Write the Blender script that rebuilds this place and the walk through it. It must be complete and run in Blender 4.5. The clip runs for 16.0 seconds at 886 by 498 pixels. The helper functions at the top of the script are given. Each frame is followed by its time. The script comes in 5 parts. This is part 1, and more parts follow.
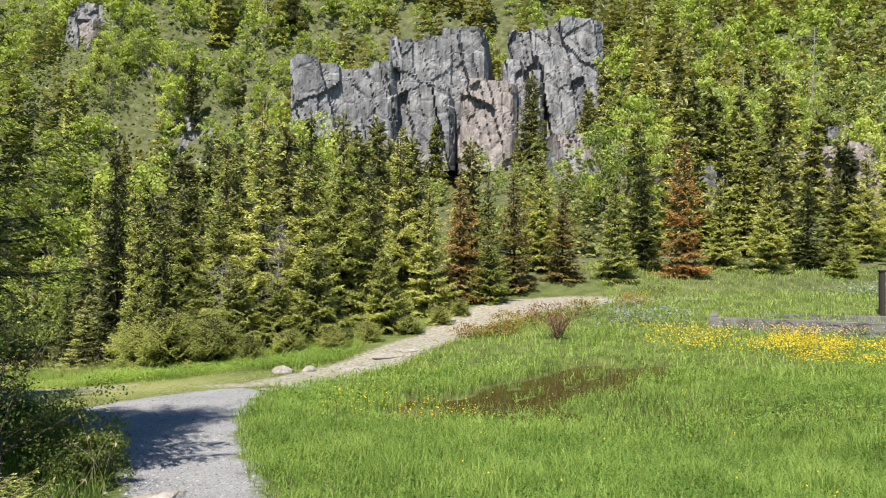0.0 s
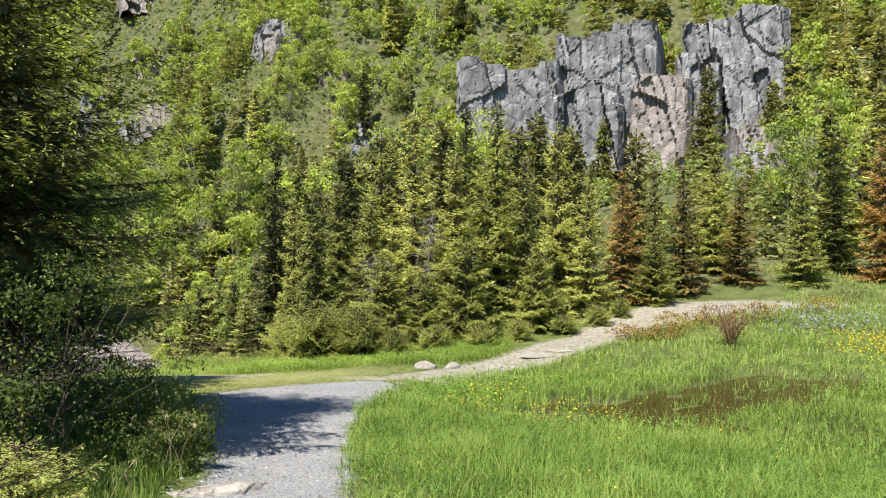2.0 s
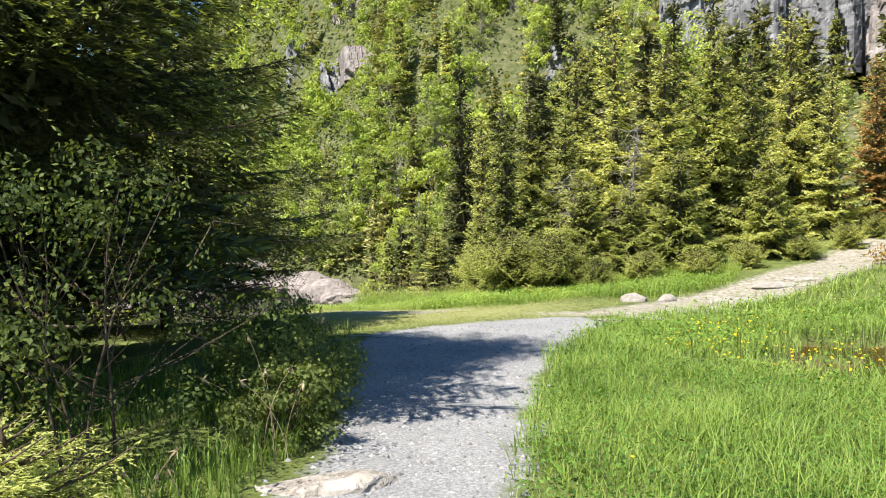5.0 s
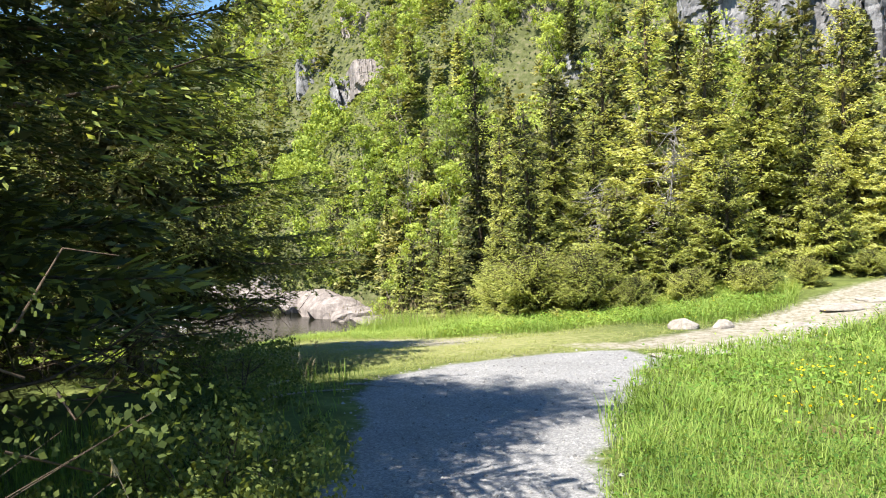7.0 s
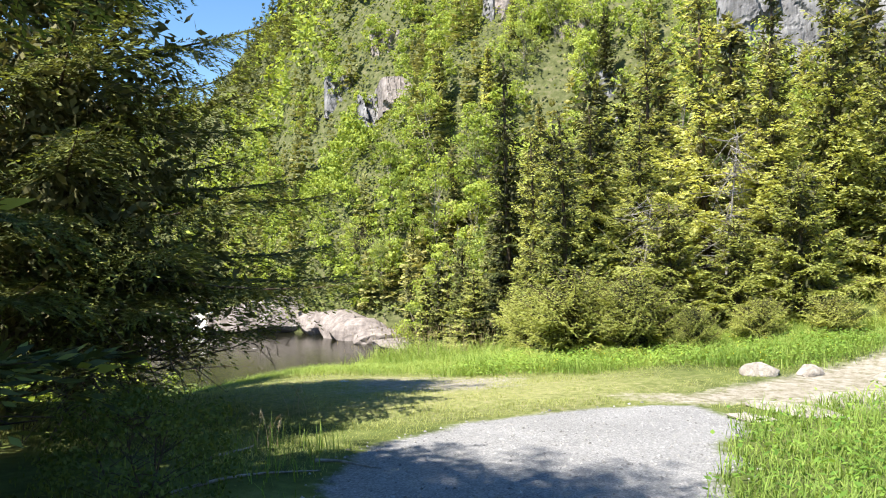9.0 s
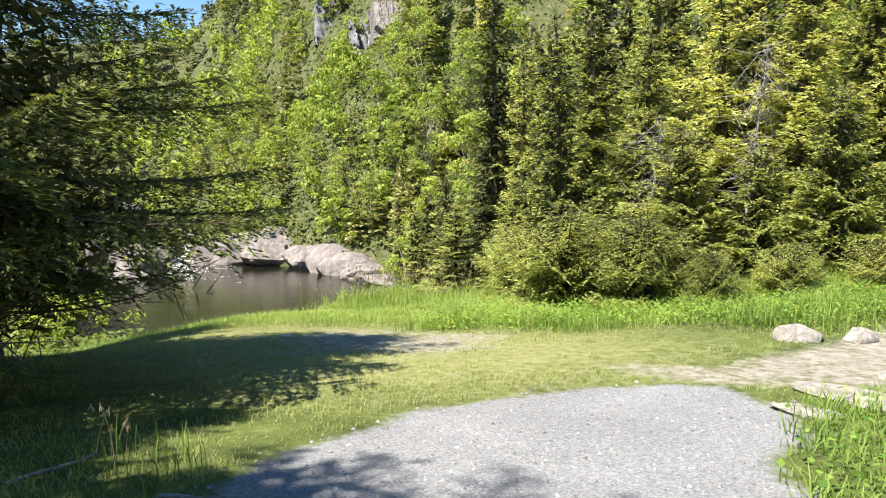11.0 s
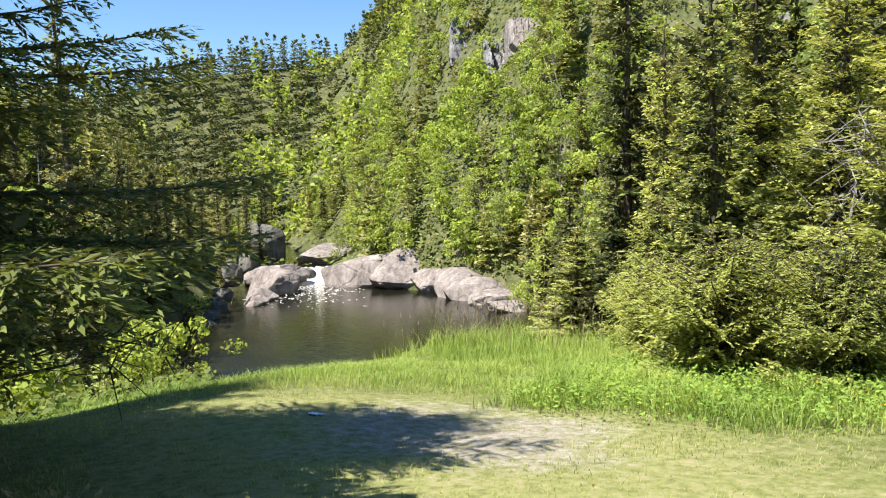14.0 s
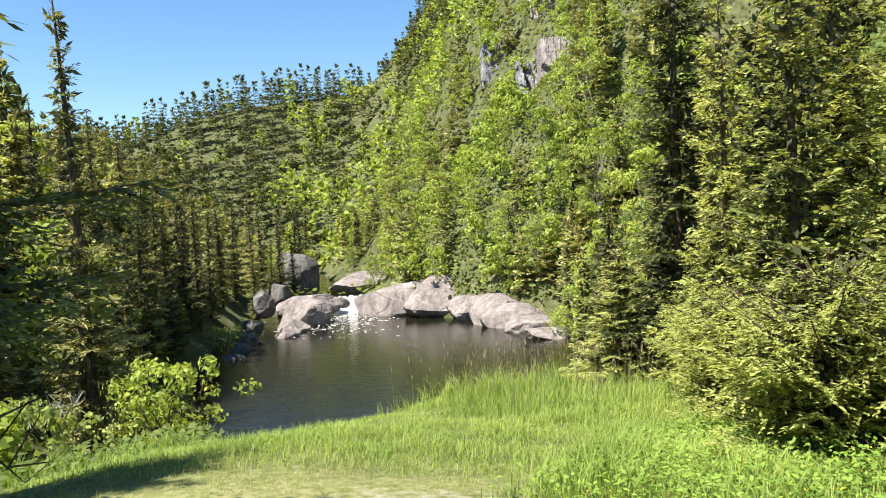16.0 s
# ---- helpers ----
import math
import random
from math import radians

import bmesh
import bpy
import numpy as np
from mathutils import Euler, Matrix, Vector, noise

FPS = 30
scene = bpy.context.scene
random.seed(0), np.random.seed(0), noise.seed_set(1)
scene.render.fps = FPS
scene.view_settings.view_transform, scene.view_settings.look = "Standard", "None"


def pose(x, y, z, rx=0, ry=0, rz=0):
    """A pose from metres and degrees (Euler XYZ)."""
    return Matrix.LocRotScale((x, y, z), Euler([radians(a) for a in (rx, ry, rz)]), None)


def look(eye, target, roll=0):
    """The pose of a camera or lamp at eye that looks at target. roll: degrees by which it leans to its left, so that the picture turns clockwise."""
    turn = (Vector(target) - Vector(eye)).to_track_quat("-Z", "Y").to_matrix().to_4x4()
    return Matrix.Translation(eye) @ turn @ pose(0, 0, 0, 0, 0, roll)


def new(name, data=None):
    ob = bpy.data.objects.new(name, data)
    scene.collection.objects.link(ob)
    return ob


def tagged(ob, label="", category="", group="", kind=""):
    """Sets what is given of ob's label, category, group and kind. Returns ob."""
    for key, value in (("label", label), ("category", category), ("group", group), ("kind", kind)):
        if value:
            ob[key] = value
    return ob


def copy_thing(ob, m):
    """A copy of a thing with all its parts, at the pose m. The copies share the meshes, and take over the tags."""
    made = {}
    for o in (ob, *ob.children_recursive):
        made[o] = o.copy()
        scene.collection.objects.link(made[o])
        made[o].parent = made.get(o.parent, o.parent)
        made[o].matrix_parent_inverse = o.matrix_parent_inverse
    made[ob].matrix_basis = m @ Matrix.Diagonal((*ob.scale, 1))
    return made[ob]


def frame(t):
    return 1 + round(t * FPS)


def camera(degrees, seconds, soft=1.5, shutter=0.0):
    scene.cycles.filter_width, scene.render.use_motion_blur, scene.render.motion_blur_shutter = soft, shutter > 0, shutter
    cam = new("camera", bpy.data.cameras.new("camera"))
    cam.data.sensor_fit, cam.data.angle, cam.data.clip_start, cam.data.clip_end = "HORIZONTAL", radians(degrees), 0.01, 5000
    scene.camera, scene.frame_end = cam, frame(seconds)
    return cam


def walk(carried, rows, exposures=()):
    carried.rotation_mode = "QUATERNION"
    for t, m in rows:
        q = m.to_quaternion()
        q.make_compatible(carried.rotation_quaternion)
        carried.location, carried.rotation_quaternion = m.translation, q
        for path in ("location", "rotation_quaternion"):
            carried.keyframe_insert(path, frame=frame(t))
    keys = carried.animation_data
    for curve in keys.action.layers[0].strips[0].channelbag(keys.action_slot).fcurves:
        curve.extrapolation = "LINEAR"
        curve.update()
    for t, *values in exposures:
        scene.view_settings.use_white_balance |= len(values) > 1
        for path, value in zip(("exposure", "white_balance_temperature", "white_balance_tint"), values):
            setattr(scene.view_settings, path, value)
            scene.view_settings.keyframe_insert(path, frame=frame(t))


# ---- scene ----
cam = camera(59.0, 16.0, 1.1)
METRES, EYE, TILT, LEAN, TURN = 17.0, 1.6, 0.0, 0.0, 0.0
ROWS = [
    (0.0, 0.0, 0.0, 0.0, 0.0, 0.0, -0.0),
    (0.5, 0.0026, 0.0166, -0.0071, 3.76, 0.07, 0.67),
    (1.0, 0.01, 0.0392, -0.0119, 5.98, 0.1, 1.48),
    (1.5, 0.0154, 0.0637, -0.0167, 7.57, 0.2, 0.93),
    (2.0, 0.024, 0.0798, -0.0226, 12.38, 0.44, -0.58),
    (2.5, 0.0269, 0.1026, -0.0292, 17.71, -0.22, -0.92),
    (3.0, 0.0278, 0.1259, -0.034, 22.47, -1.84, -0.64),
    (3.5, 0.0213, 0.1481, -0.0392, 24.66, -3.84, 0.71),
    (4.0, 0.0113, 0.1726, -0.0415, 26.04, -4.69, 1.66),
    (6.5, -0.0605, 0.3086, -0.0455, 27.53, -3.26, 2.15),
    (7.0, -0.0771, 0.3398, -0.0466, 27.85, -3.09, 2.69),
    (7.5, -0.0937, 0.3702, -0.0479, 28.03, -3.12, 2.66),
    (8.0, -0.1082, 0.4033, -0.0485, 28.61, -2.51, 2.33),
    (8.5, -0.1241, 0.4372, -0.0513, 28.98, -1.75, 2.18),
    (9.0, -0.1388, 0.4723, -0.0532, 29.96, -1.48, 2.0),
    (11.5, -0.1995, 0.6364, -0.0653, 30.25, -7.34, 0.63),
    (12.0, -0.2106, 0.6688, -0.0682, 33.12, -7.03, 1.18),
    (12.5, -0.224, 0.701, -0.0696, 34.86, -5.56, 1.24),
    (13.0, -0.2388, 0.7315, -0.0704, 36.64, -4.8, 1.41),
    (13.5, -0.253, 0.7629, -0.0712, 38.22, -4.66, 1.43),
    (14.0, -0.268, 0.7909, -0.0723, 39.69, -4.41, 1.48),
    (14.5, -0.2833, 0.8211, -0.0731, 41.0, -3.55, 1.23),
    (15.0, -0.3016, 0.85, -0.0744, 41.95, -2.51, 1.5),
    (15.5, -0.319, 0.8792, -0.0766, 43.33, -1.96, 2.14),
    (16.0, -0.3359, 0.9059, -0.0789, 42.43, -2.44, 3.02),
]
walk(cam, [(t, pose(0, 0, EYE, TILT, LEAN, TURN) @ pose(METRES * x, METRES * y, METRES * z, 90 + pitch, roll, yaw)) for t, x, y, z, yaw, pitch, roll in ROWS],
     ((0.0, 0.90), (2.5, 1.02), (4.0, 1.14), (7.0, 1.46), (9.0, 1.45), (12.5, 1.25), (16.0, 1.32)))

# ---- world, sun, exposure ----
SUN_AZ = Vector((-0.36, -0.93, 0)).normalized()      # towards the sun, level
SUN_EL = radians(59)
world = bpy.data.worlds.new("world")
scene.world = world
world.use_nodes = True
wn, wl = world.node_tree.nodes, world.node_tree.links
sky = wn.new("ShaderNodeTexSky")
sky.sky_type = "NISHITA"
sky.sun_disc = False
sky.sun_elevation = SUN_EL
sky.altitude = 600
sky.sun_rotation = math.atan2(SUN_AZ.x, SUN_AZ.y)
sky.air_density, sky.dust_density, sky.ozone_density = 1.0, 0.0, 1.6
clear_air = wn.new("ShaderNodeHueSaturation")
clear_air.inputs["Saturation"].default_value = 1.2
wl.new(sky.outputs[0], clear_air.inputs["Color"])
wl.new(clear_air.outputs[0], wn["Background"].inputs[0])
wn["Background"].inputs[1].default_value = 0.082
sun = new("sun", bpy.data.lights.new("sun", "SUN"))
sun.data.energy, sun.data.angle, sun.data.color = 5.0, radians(0.53), (1.0, 0.95, 0.86)
sun_from = SUN_AZ * math.cos(SUN_EL) + Vector((0, 0, math.sin(SUN_EL)))
sun.matrix_world = look(sun_from * 60, (0, 0, 0))

# ---- material helpers ----


def material(name, rough=0.8, spec=0.3):
    m = bpy.data.materials.new(name)
    m.use_nodes = True
    b = m.node_tree.nodes["Principled BSDF"]
    b.inputs["Roughness"].default_value = rough
    b.inputs["Specular IOR Level"].default_value = spec
    return m, m.node_tree.nodes, m.node_tree.links, b


def ramp(nodes, stops):
    r = nodes.new("ShaderNodeValToRGB")
    r.color_ramp.elements[0].position, r.color_ramp.elements[0].color = stops[0][0], (*stops[0][1], 1)
    r.color_ramp.elements[1].position, r.color_ramp.elements[1].color = stops[-1][0], (*stops[-1][1], 1)
    for p, c in stops[1:-1]:
        r.color_ramp.elements.new(p).color = (*c, 1)
    return r


def noise_node(nodes, links, scale, detail=4.0, rough=0.6, space="Object", stretch=None):
    tc = nodes.new("ShaderNodeTexCoord")
    n = nodes.new("ShaderNodeTexNoise")
    n.inputs["Scale"].default_value, n.inputs["Detail"].default_value, n.inputs["Roughness"].default_value = scale, detail, rough
    if stretch:
        mp = nodes.new("ShaderNodeMapping")
        mp.inputs["Scale"].default_value = stretch
        links.new(tc.outputs[space], mp.inputs[0])
        links.new(mp.outputs[0], n.inputs["Vector"])
    else:
        links.new(tc.outputs[space], n.inputs["Vector"])
    return n


def mix_col(nodes, links, fac, a, b, blend="MIX"):
    m = nodes.new("ShaderNodeMix")
    m.data_type, m.blend_type = "RGBA", blend
    for sock, v in ((m.inputs[0], fac), (m.inputs[6], a), (m.inputs[7], b)):
        if hasattr(v, "is_linked"):
            links.new(v, sock)
        elif isinstance(v, tuple):
            sock.default_value = (*v, 1)
        else:
            sock.default_value = v
    return m.outputs[2]


def math_node(nodes, links, op, a, b=0.0, clamp=False):
    m = nodes.new("ShaderNodeMath")
    m.operation, m.use_clamp = op, clamp
    for sock, v in ((m.inputs[0], a), (m.inputs[1], b)):
        if hasattr(v, "is_linked"):
            links.new(v, sock)
        else:
            sock.default_value = v
    return m.outputs[0]


def bump(nodes, links, b, height, strength, distance):
    bp = nodes.new("ShaderNodeBump")
    bp.inputs["Strength"].default_value, bp.inputs["Distance"].default_value = strength, distance
    links.new(height, bp.inputs["Height"])
    links.new(bp.outputs[0], b.inputs["Normal"])


def leaf_material(name, dark, mid, light, through_light=0.25, rough=0.55, tree_shift=0.35, grain=0.34):
    """Foliage: colour varies leaf by leaf, tree by tree and in broad patches; some light passes through."""
    m, n, l, b = material(name, rough + 0.1, 0.18)
    geo = n.new("ShaderNodeNewGeometry")
    info = n.new("ShaderNodeObjectInfo")
    patch = noise_node(n, l, 0.9, 3.0, 0.6)
    f = math_node(n, l, "MULTIPLY_ADD", geo.outputs["Random Per Island"], grain)
    f.node.inputs[2].default_value = 0.24 - 0.5 * grain
    f = math_node(n, l, "ADD", f, math_node(n, l, "MULTIPLY", patch.outputs[0], 0.7))
    f = math_node(n, l, "ADD", f, math_node(n, l, "MULTIPLY", math_node(n, l, "SUBTRACT", info.outputs["Random"], 0.5), tree_shift), )
    r = ramp(n, [(0.18, dark), (0.52, mid), (0.95, light)])
    l.new(f, r.inputs[0])
    l.new(r.outputs[0], b.inputs["Base Color"])
    tr = n.new("ShaderNodeBsdfTranslucent")
    warm = mix_col(n, l, 1.0, r.outputs[0], (1.25, 1.15, 0.6), "MULTIPLY")
    l.new(warm, tr.inputs[0])
    mx = n.new("ShaderNodeMixShader")
    mx.inputs[0].default_value = through_light
    l.new(b.outputs[0], mx.inputs[1])
    l.new(tr.outputs[0], mx.inputs[2])
    l.new(mx.outputs[0], n["Material Output"].inputs[0])
    return m


M_SPRUCE = leaf_material("spruce_needles", (0.09, 0.115, 0.038), (0.36, 0.39, 0.125), (0.62, 0.63, 0.23), 0.36, 0.5, 0.5)
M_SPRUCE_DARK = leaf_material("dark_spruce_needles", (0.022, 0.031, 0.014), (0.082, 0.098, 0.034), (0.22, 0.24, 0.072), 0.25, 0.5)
M_FRESH = leaf_material("fresh_spruce_tips", (0.08, 0.10, 0.025), (0.21, 0.25, 0.062), (0.42, 0.46, 0.13), 0.35, 0.5)
# older inner needles, coloured darker to put shade inside the crowns
M_INNER_SHADE = leaf_material("old_needles_inner_shade", (0.024, 0.028, 0.015), (0.085, 0.086, 0.038), (0.19, 0.175, 0.078), 0.18)
M_SPRUCE_FAR = leaf_material("far_spruce_needles", (0.05, 0.062, 0.026), (0.20, 0.21, 0.075), (0.42, 0.40, 0.16), 0.28, 0.5, 0.7)
M_SPRUCE_RUST = leaf_material("rusty_needles", (0.13, 0.15, 0.045), (0.30, 0.22, 0.078), (0.60, 0.32, 0.12), 0.28, 0.6, 0.3)
M_YOUNG = leaf_material("young_spruce_needles", (0.10, 0.12, 0.034), (0.33, 0.365, 0.10), (0.54, 0.56, 0.18), 0.36, 0.5)
M_LEAF = leaf_material("birch_leaves", (0.11, 0.155, 0.032), (0.32, 0.40, 0.075), (0.57, 0.62, 0.16), 0.42)
M_LEAF_DIM = leaf_material("alder_leaves", (0.050, 0.078, 0.024), (0.20, 0.26, 0.068), (0.43, 0.48, 0.16), 0.4)
M_SHRUB = leaf_material("understorey_leaves", (0.03, 0.048, 0.015), (0.10, 0.135, 0.034), (0.25, 0.29, 0.08), 0.4)
M_GRASS = leaf_material("meadow_grass", (0.085, 0.135, 0.03), (0.205, 0.31, 0.062), (0.44, 0.51, 0.145), 0.4, 0.5)
M_LAWN = leaf_material("lawn_grass", (0.12, 0.15, 0.045), (0.27, 0.31, 0.095), (0.45, 0.46, 0.19), 0.35, 0.6)
M_DRY = leaf_material("dry_grass", (0.160, 0.120, 0.065), (0.340, 0.280, 0.169), (0.550, 0.480, 0.351), 0.3, 0.6)
M_SEDGE = leaf_material("marsh_sedge", (0.060, 0.070, 0.026), (0.140, 0.160, 0.052), (0.280, 0.300, 0.117), 0.35, 0.6)
M_YELLOW = leaf_material("buttercup_petals", (0.74, 0.52, 0.012), (0.86, 0.66, 0.02), (0.95, 0.78, 0.06), 0.25, 0.5)
M_RUSTLEAF = leaf_material("rusty_heath_leaves", (0.12, 0.05, 0.02), (0.26, 0.14, 0.04), (0.34, 0.30, 0.07), 0.3)
M_LUPIN = leaf_material("lupin_leaves", (0.13, 0.16, 0.15), (0.24, 0.28, 0.29), (0.40, 0.43, 0.48), 0.3)
M_HERB = leaf_material("broad_herb_leaves", (0.035, 0.085, 0.016), (0.115, 0.225, 0.036), (0.32, 0.45, 0.085), 0.4)


def bark_material(name, dark, light, scale=14.0):
    m, n, l, b = material(name, 0.9, 0.2)
    t = noise_node(n, l, scale, 6.0, 0.7, "Object", (1, 1, 0.22))
    r = ramp(n, [(0.32, dark), (0.7, light)])
    l.new(t.outputs[0], r.inputs[0])
    l.new(r.outputs[0], b.inputs["Base Color"])
    bump(n, l, b, t.outputs[0], 0.7, 0.03)
    return m


M_BARK = bark_material("spruce_bark", (0.035, 0.024, 0.017), (0.15, 0.11, 0.08))
M_DEAD = bark_material("dead_grey_wood", (0.16, 0.145, 0.13), (0.40, 0.37, 0.34), 20.0)
M_PALE_BARK = bark_material("pale_birch_bark", (0.16, 0.13, 0.10), (0.50, 0.45, 0.38), 10.0)
M_RED_TWIG = bark_material("reddish_twigs", (0.10, 0.05, 0.035), (0.30, 0.17, 0.11), 20.0)


def rock_material(name, dark, mid, light, lichen, scale=0.8):
    m, n, l, b = material(name, 0.86, 0.25)
    big = noise_node(n, l, scale, 8.0, 0.65)
    fine = noise_node(n, l, scale * 14, 6.0, 0.7)
    streak = noise_node(n, l, scale * 1.6, 5.0, 0.65, "Object", (2.2, 2.2, 0.25))
    f = math_node(n, l, "ADD", math_node(n, l, "MULTIPLY", big.outputs[0], 0.5), math_node(n, l, "MULTIPLY", streak.outputs[0], 0.5))
    r = ramp(n, [(0.34, dark), (0.5, mid), (0.66, light)])
    l.new(f, r.inputs[0])
    c = mix_col(n, l, 0.35, r.outputs[0], fine.outputs[0], "OVERLAY")
    spots = ramp(n, [(0.60, (0, 0, 0)), (0.68, (1, 1, 1))])
    l.new(noise_node(n, l, scale * 4, 5.0, 0.7).outputs[0], spots.inputs[0])
    c = mix_col(n, l, math_node(n, l, "MULTIPLY", spots.outputs[0], 0.3), c, lichen)
    l.new(c, b.inputs["Base Color"])
    vor = n.new("ShaderNodeTexVoronoi")
    vor.feature = "DISTANCE_TO_EDGE"
    vor.inputs["Scale"].default_value = scale * 1.1
    tc = n.new("ShaderNodeTexCoord")
    warp = n.new("ShaderNodeVectorMath")
    warp.operation = "ADD"
    l.new(tc.outputs["Object"], warp.inputs[0])
    l.new(big.outputs[1], warp.inputs[1])
    l.new(warp.outputs[0], vor.inputs["Vector"])
    crack = math_node(n, l, "MULTIPLY", vor.outputs["Distance"], 9.0, True)
    h = math_node(n, l, "ADD", math_node(n, l, "MULTIPLY", crack, 0.7), math_node(n, l, "MULTIPLY", fine.outputs[0], 0.35))
    bump(n, l, b, h, 0.7, 0.07 / scale)
    return m


M_CLIFF = rock_material("grey_cliff_rock", (0.055, 0.053, 0.055), (0.17, 0.165, 0.168), (0.36, 0.35, 0.345), (0.28, 0.275, 0.27), 0.45)
M_SHORE = rock_material("pinkish_shore_rock", (0.09, 0.077, 0.071), (0.225, 0.192, 0.175), (0.37, 0.325, 0.30), (0.30, 0.29, 0.28), 0.6)
M_DARKROCK = rock_material("dark_wet_rock", (0.04, 0.038, 0.035), (0.11, 0.104, 0.095), (0.24, 0.225, 0.205), (0.18, 0.18, 0.15), 0.6)
M_STONE = rock_material("pale_path_stone", (0.22, 0.19, 0.16), (0.32, 0.285, 0.245), (0.44, 0.40, 0.355), (0.42, 0.40, 0.37), 3.0)
M_CONCRETE = rock_material("weathered_concrete", (0.085, 0.078, 0.072), (0.16, 0.15, 0.138), (0.25, 0.235, 0.215), (0.15, 0.15, 0.125), 1.2)


def pebble_material():
    m, n, l, b = material("gravel_pebbles", 0.9, 0.2)
    geo = n.new("ShaderNodeNewGeometry")
    r = ramp(n, [(0.0, (0.11, 0.107, 0.105)), (0.5, (0.22, 0.214, 0.208)), (1.0, (0.37, 0.36, 0.345))])
    l.new(geo.outputs["Random Per Island"], r.inputs[0])
    l.new(r.outputs[0], b.inputs["Base Color"])
    return m


M_PEBBLE = pebble_material()


def ground_material():
    m, n, l, b = material("ground_soil_grass_gravel", 0.95, 0.15)

    def attr(name):
        a = n.new("ShaderNodeAttribute")
        a.attribute_name = name
        return a.outputs["Fac"]
    fine = noise_node(n, l, 9.0, 6.0, 0.7)
    mid = noise_node(n, l, 1.3, 5.0, 0.65)
    grit = noise_node(n, l, 60.0, 4.0, 0.75)
    soil = ramp(n, [(0.3, (0.055, 0.07, 0.02)), (0.55, (0.11, 0.135, 0.035)), (0.75, (0.19, 0.205, 0.07))])
    l.new(mid.outputs[0], soil.inputs[0])
    col = mix_col(n, l, 0.6, soil.outputs[0], fine.outputs[0], "OVERLAY")
    wood = ramp(n, [(0.3, (0.045, 0.05, 0.02)), (0.5, (0.085, 0.095, 0.036)), (0.72, (0.16, 0.145, 0.085))])
    l.new(mid.outputs[0], wood.inputs[0])
    col = mix_col(n, l, attr("woodland"), col, wood.outputs[0])

    def edge(name, width=0.16):
        e = math_node(n, l, "SUBTRACT", math_node(n, l, "ADD", attr(name), math_node(n, l, "MULTIPLY", math_node(n, l, "SUBTRACT", fine.outputs[0], 0.5), 0.7)), 0.5)
        return math_node(n, l, "ADD", math_node(n, l, "DIVIDE", e, width), 0.5, True)
    thin = ramp(n, [(0.3, (0.12, 0.135, 0.042)), (0.5, (0.225, 0.23, 0.085)), (0.72, (0.33, 0.285, 0.17))])
    l.new(fine.outputs[0], thin.inputs[0])
    col = mix_col(n, l, edge("lawn", 0.5), col, thin.outputs[0])
    mud = ramp(n, [(0.3, (0.065, 0.045, 0.02)), (0.7, (0.15, 0.10, 0.045))])
    l.new(fine.outputs[0], mud.inputs[0])
    col = mix_col(n, l, edge("mud", 0.3), col, mud.outputs[0])
    dirt = ramp(n, [(0.3, (0.15, 0.13, 0.075)), (0.5, (0.27, 0.24, 0.19)), (0.72, (0.40, 0.37, 0.33))])
    l.new(fine.outputs[0], dirt.inputs[0])
    dcol = mix_col(n, l, 0.4, dirt.outputs[0], grit.outputs[0], "OVERLAY")
    col = mix_col(n, l, edge("dirt", 0.35), col, dcol)
    grav = ramp(n, [(0.34, (0.12, 0.12, 0.122)), (0.5, (0.24, 0.236, 0.236)), (0.66, (0.39, 0.38, 0.372))])
    l.new(grit.outputs[0], grav.inputs[0])
    stones = n.new("ShaderNodeTexVoronoi")
    stones.inputs["Scale"].default_value = 64.0
    l.new(n.new("ShaderNodeTexCoord").outputs["Object"], stones.inputs["Vector"])
    tone = ramp(n, [(0.0, (0.12, 0.12, 0.122)), (0.5, (0.22, 0.217, 0.218)), (1.0, (0.42, 0.41, 0.40))])
    l.new(stones.outputs["Color"], tone.inputs[0])
    gcol = mix_col(n, l, 0.6, grav.outputs[0], tone.outputs[0])
    gcol = mix_col(n, l, 0.3, gcol, mid.outputs[0], "OVERLAY")
    col = mix_col(n, l, edge("gravel", 0.25), col, gcol)
    l.new(col, b.inputs["Base Color"])
    bump(n, l, b, math_node(n, l, "ADD", fine.outputs[0], grit.outputs[0]), 0.5, 0.03)
    return m


M_GROUND = ground_material()


def water_material(name, deep, ripple=1.0):
    m, n, l, b = material(name, 0.06, 0.5)
    b.inputs["Base Color"].default_value = (*deep, 1)
    b.inputs["IOR"].default_value = 1.33
    a = noise_node(n, l, 1.3, 4.0, 0.6, "Object", (1.0, 1.6, 1.0))
    c = noise_node(n, l, 5.0, 3.0, 0.6)
    bump(n, l, b, math_node(n, l, "ADD", a.outputs[0], math_node(n, l, "MULTIPLY", c.outputs[0], 0.35)), 0.24 * ripple, 0.12)
    return m


M_WATER = water_material("dark_peaty_water", (0.010, 0.010, 0.005))
M_MARSH = water_material("brown_marsh_water", (0.05, 0.030, 0.010), 0.3)


def foam_material():
    m, n, l, b = material("white_water", 0.55, 0.4)
    t = noise_node(n, l, 3.0, 6.0, 0.7)
    r = ramp(n, [(0.35, (0.42, 0.36, 0.27)), (0.52, (0.80, 0.78, 0.74)), (0.7, (0.9, 0.9, 0.9))])
    l.new(t.outputs[0], r.inputs[0])
    l.new(r.outputs[0], b.inputs["Base Color"])
    bump(n, l, b, t.outputs[0], 0.8, 0.1)
    return m


M_FOAM = foam_material()


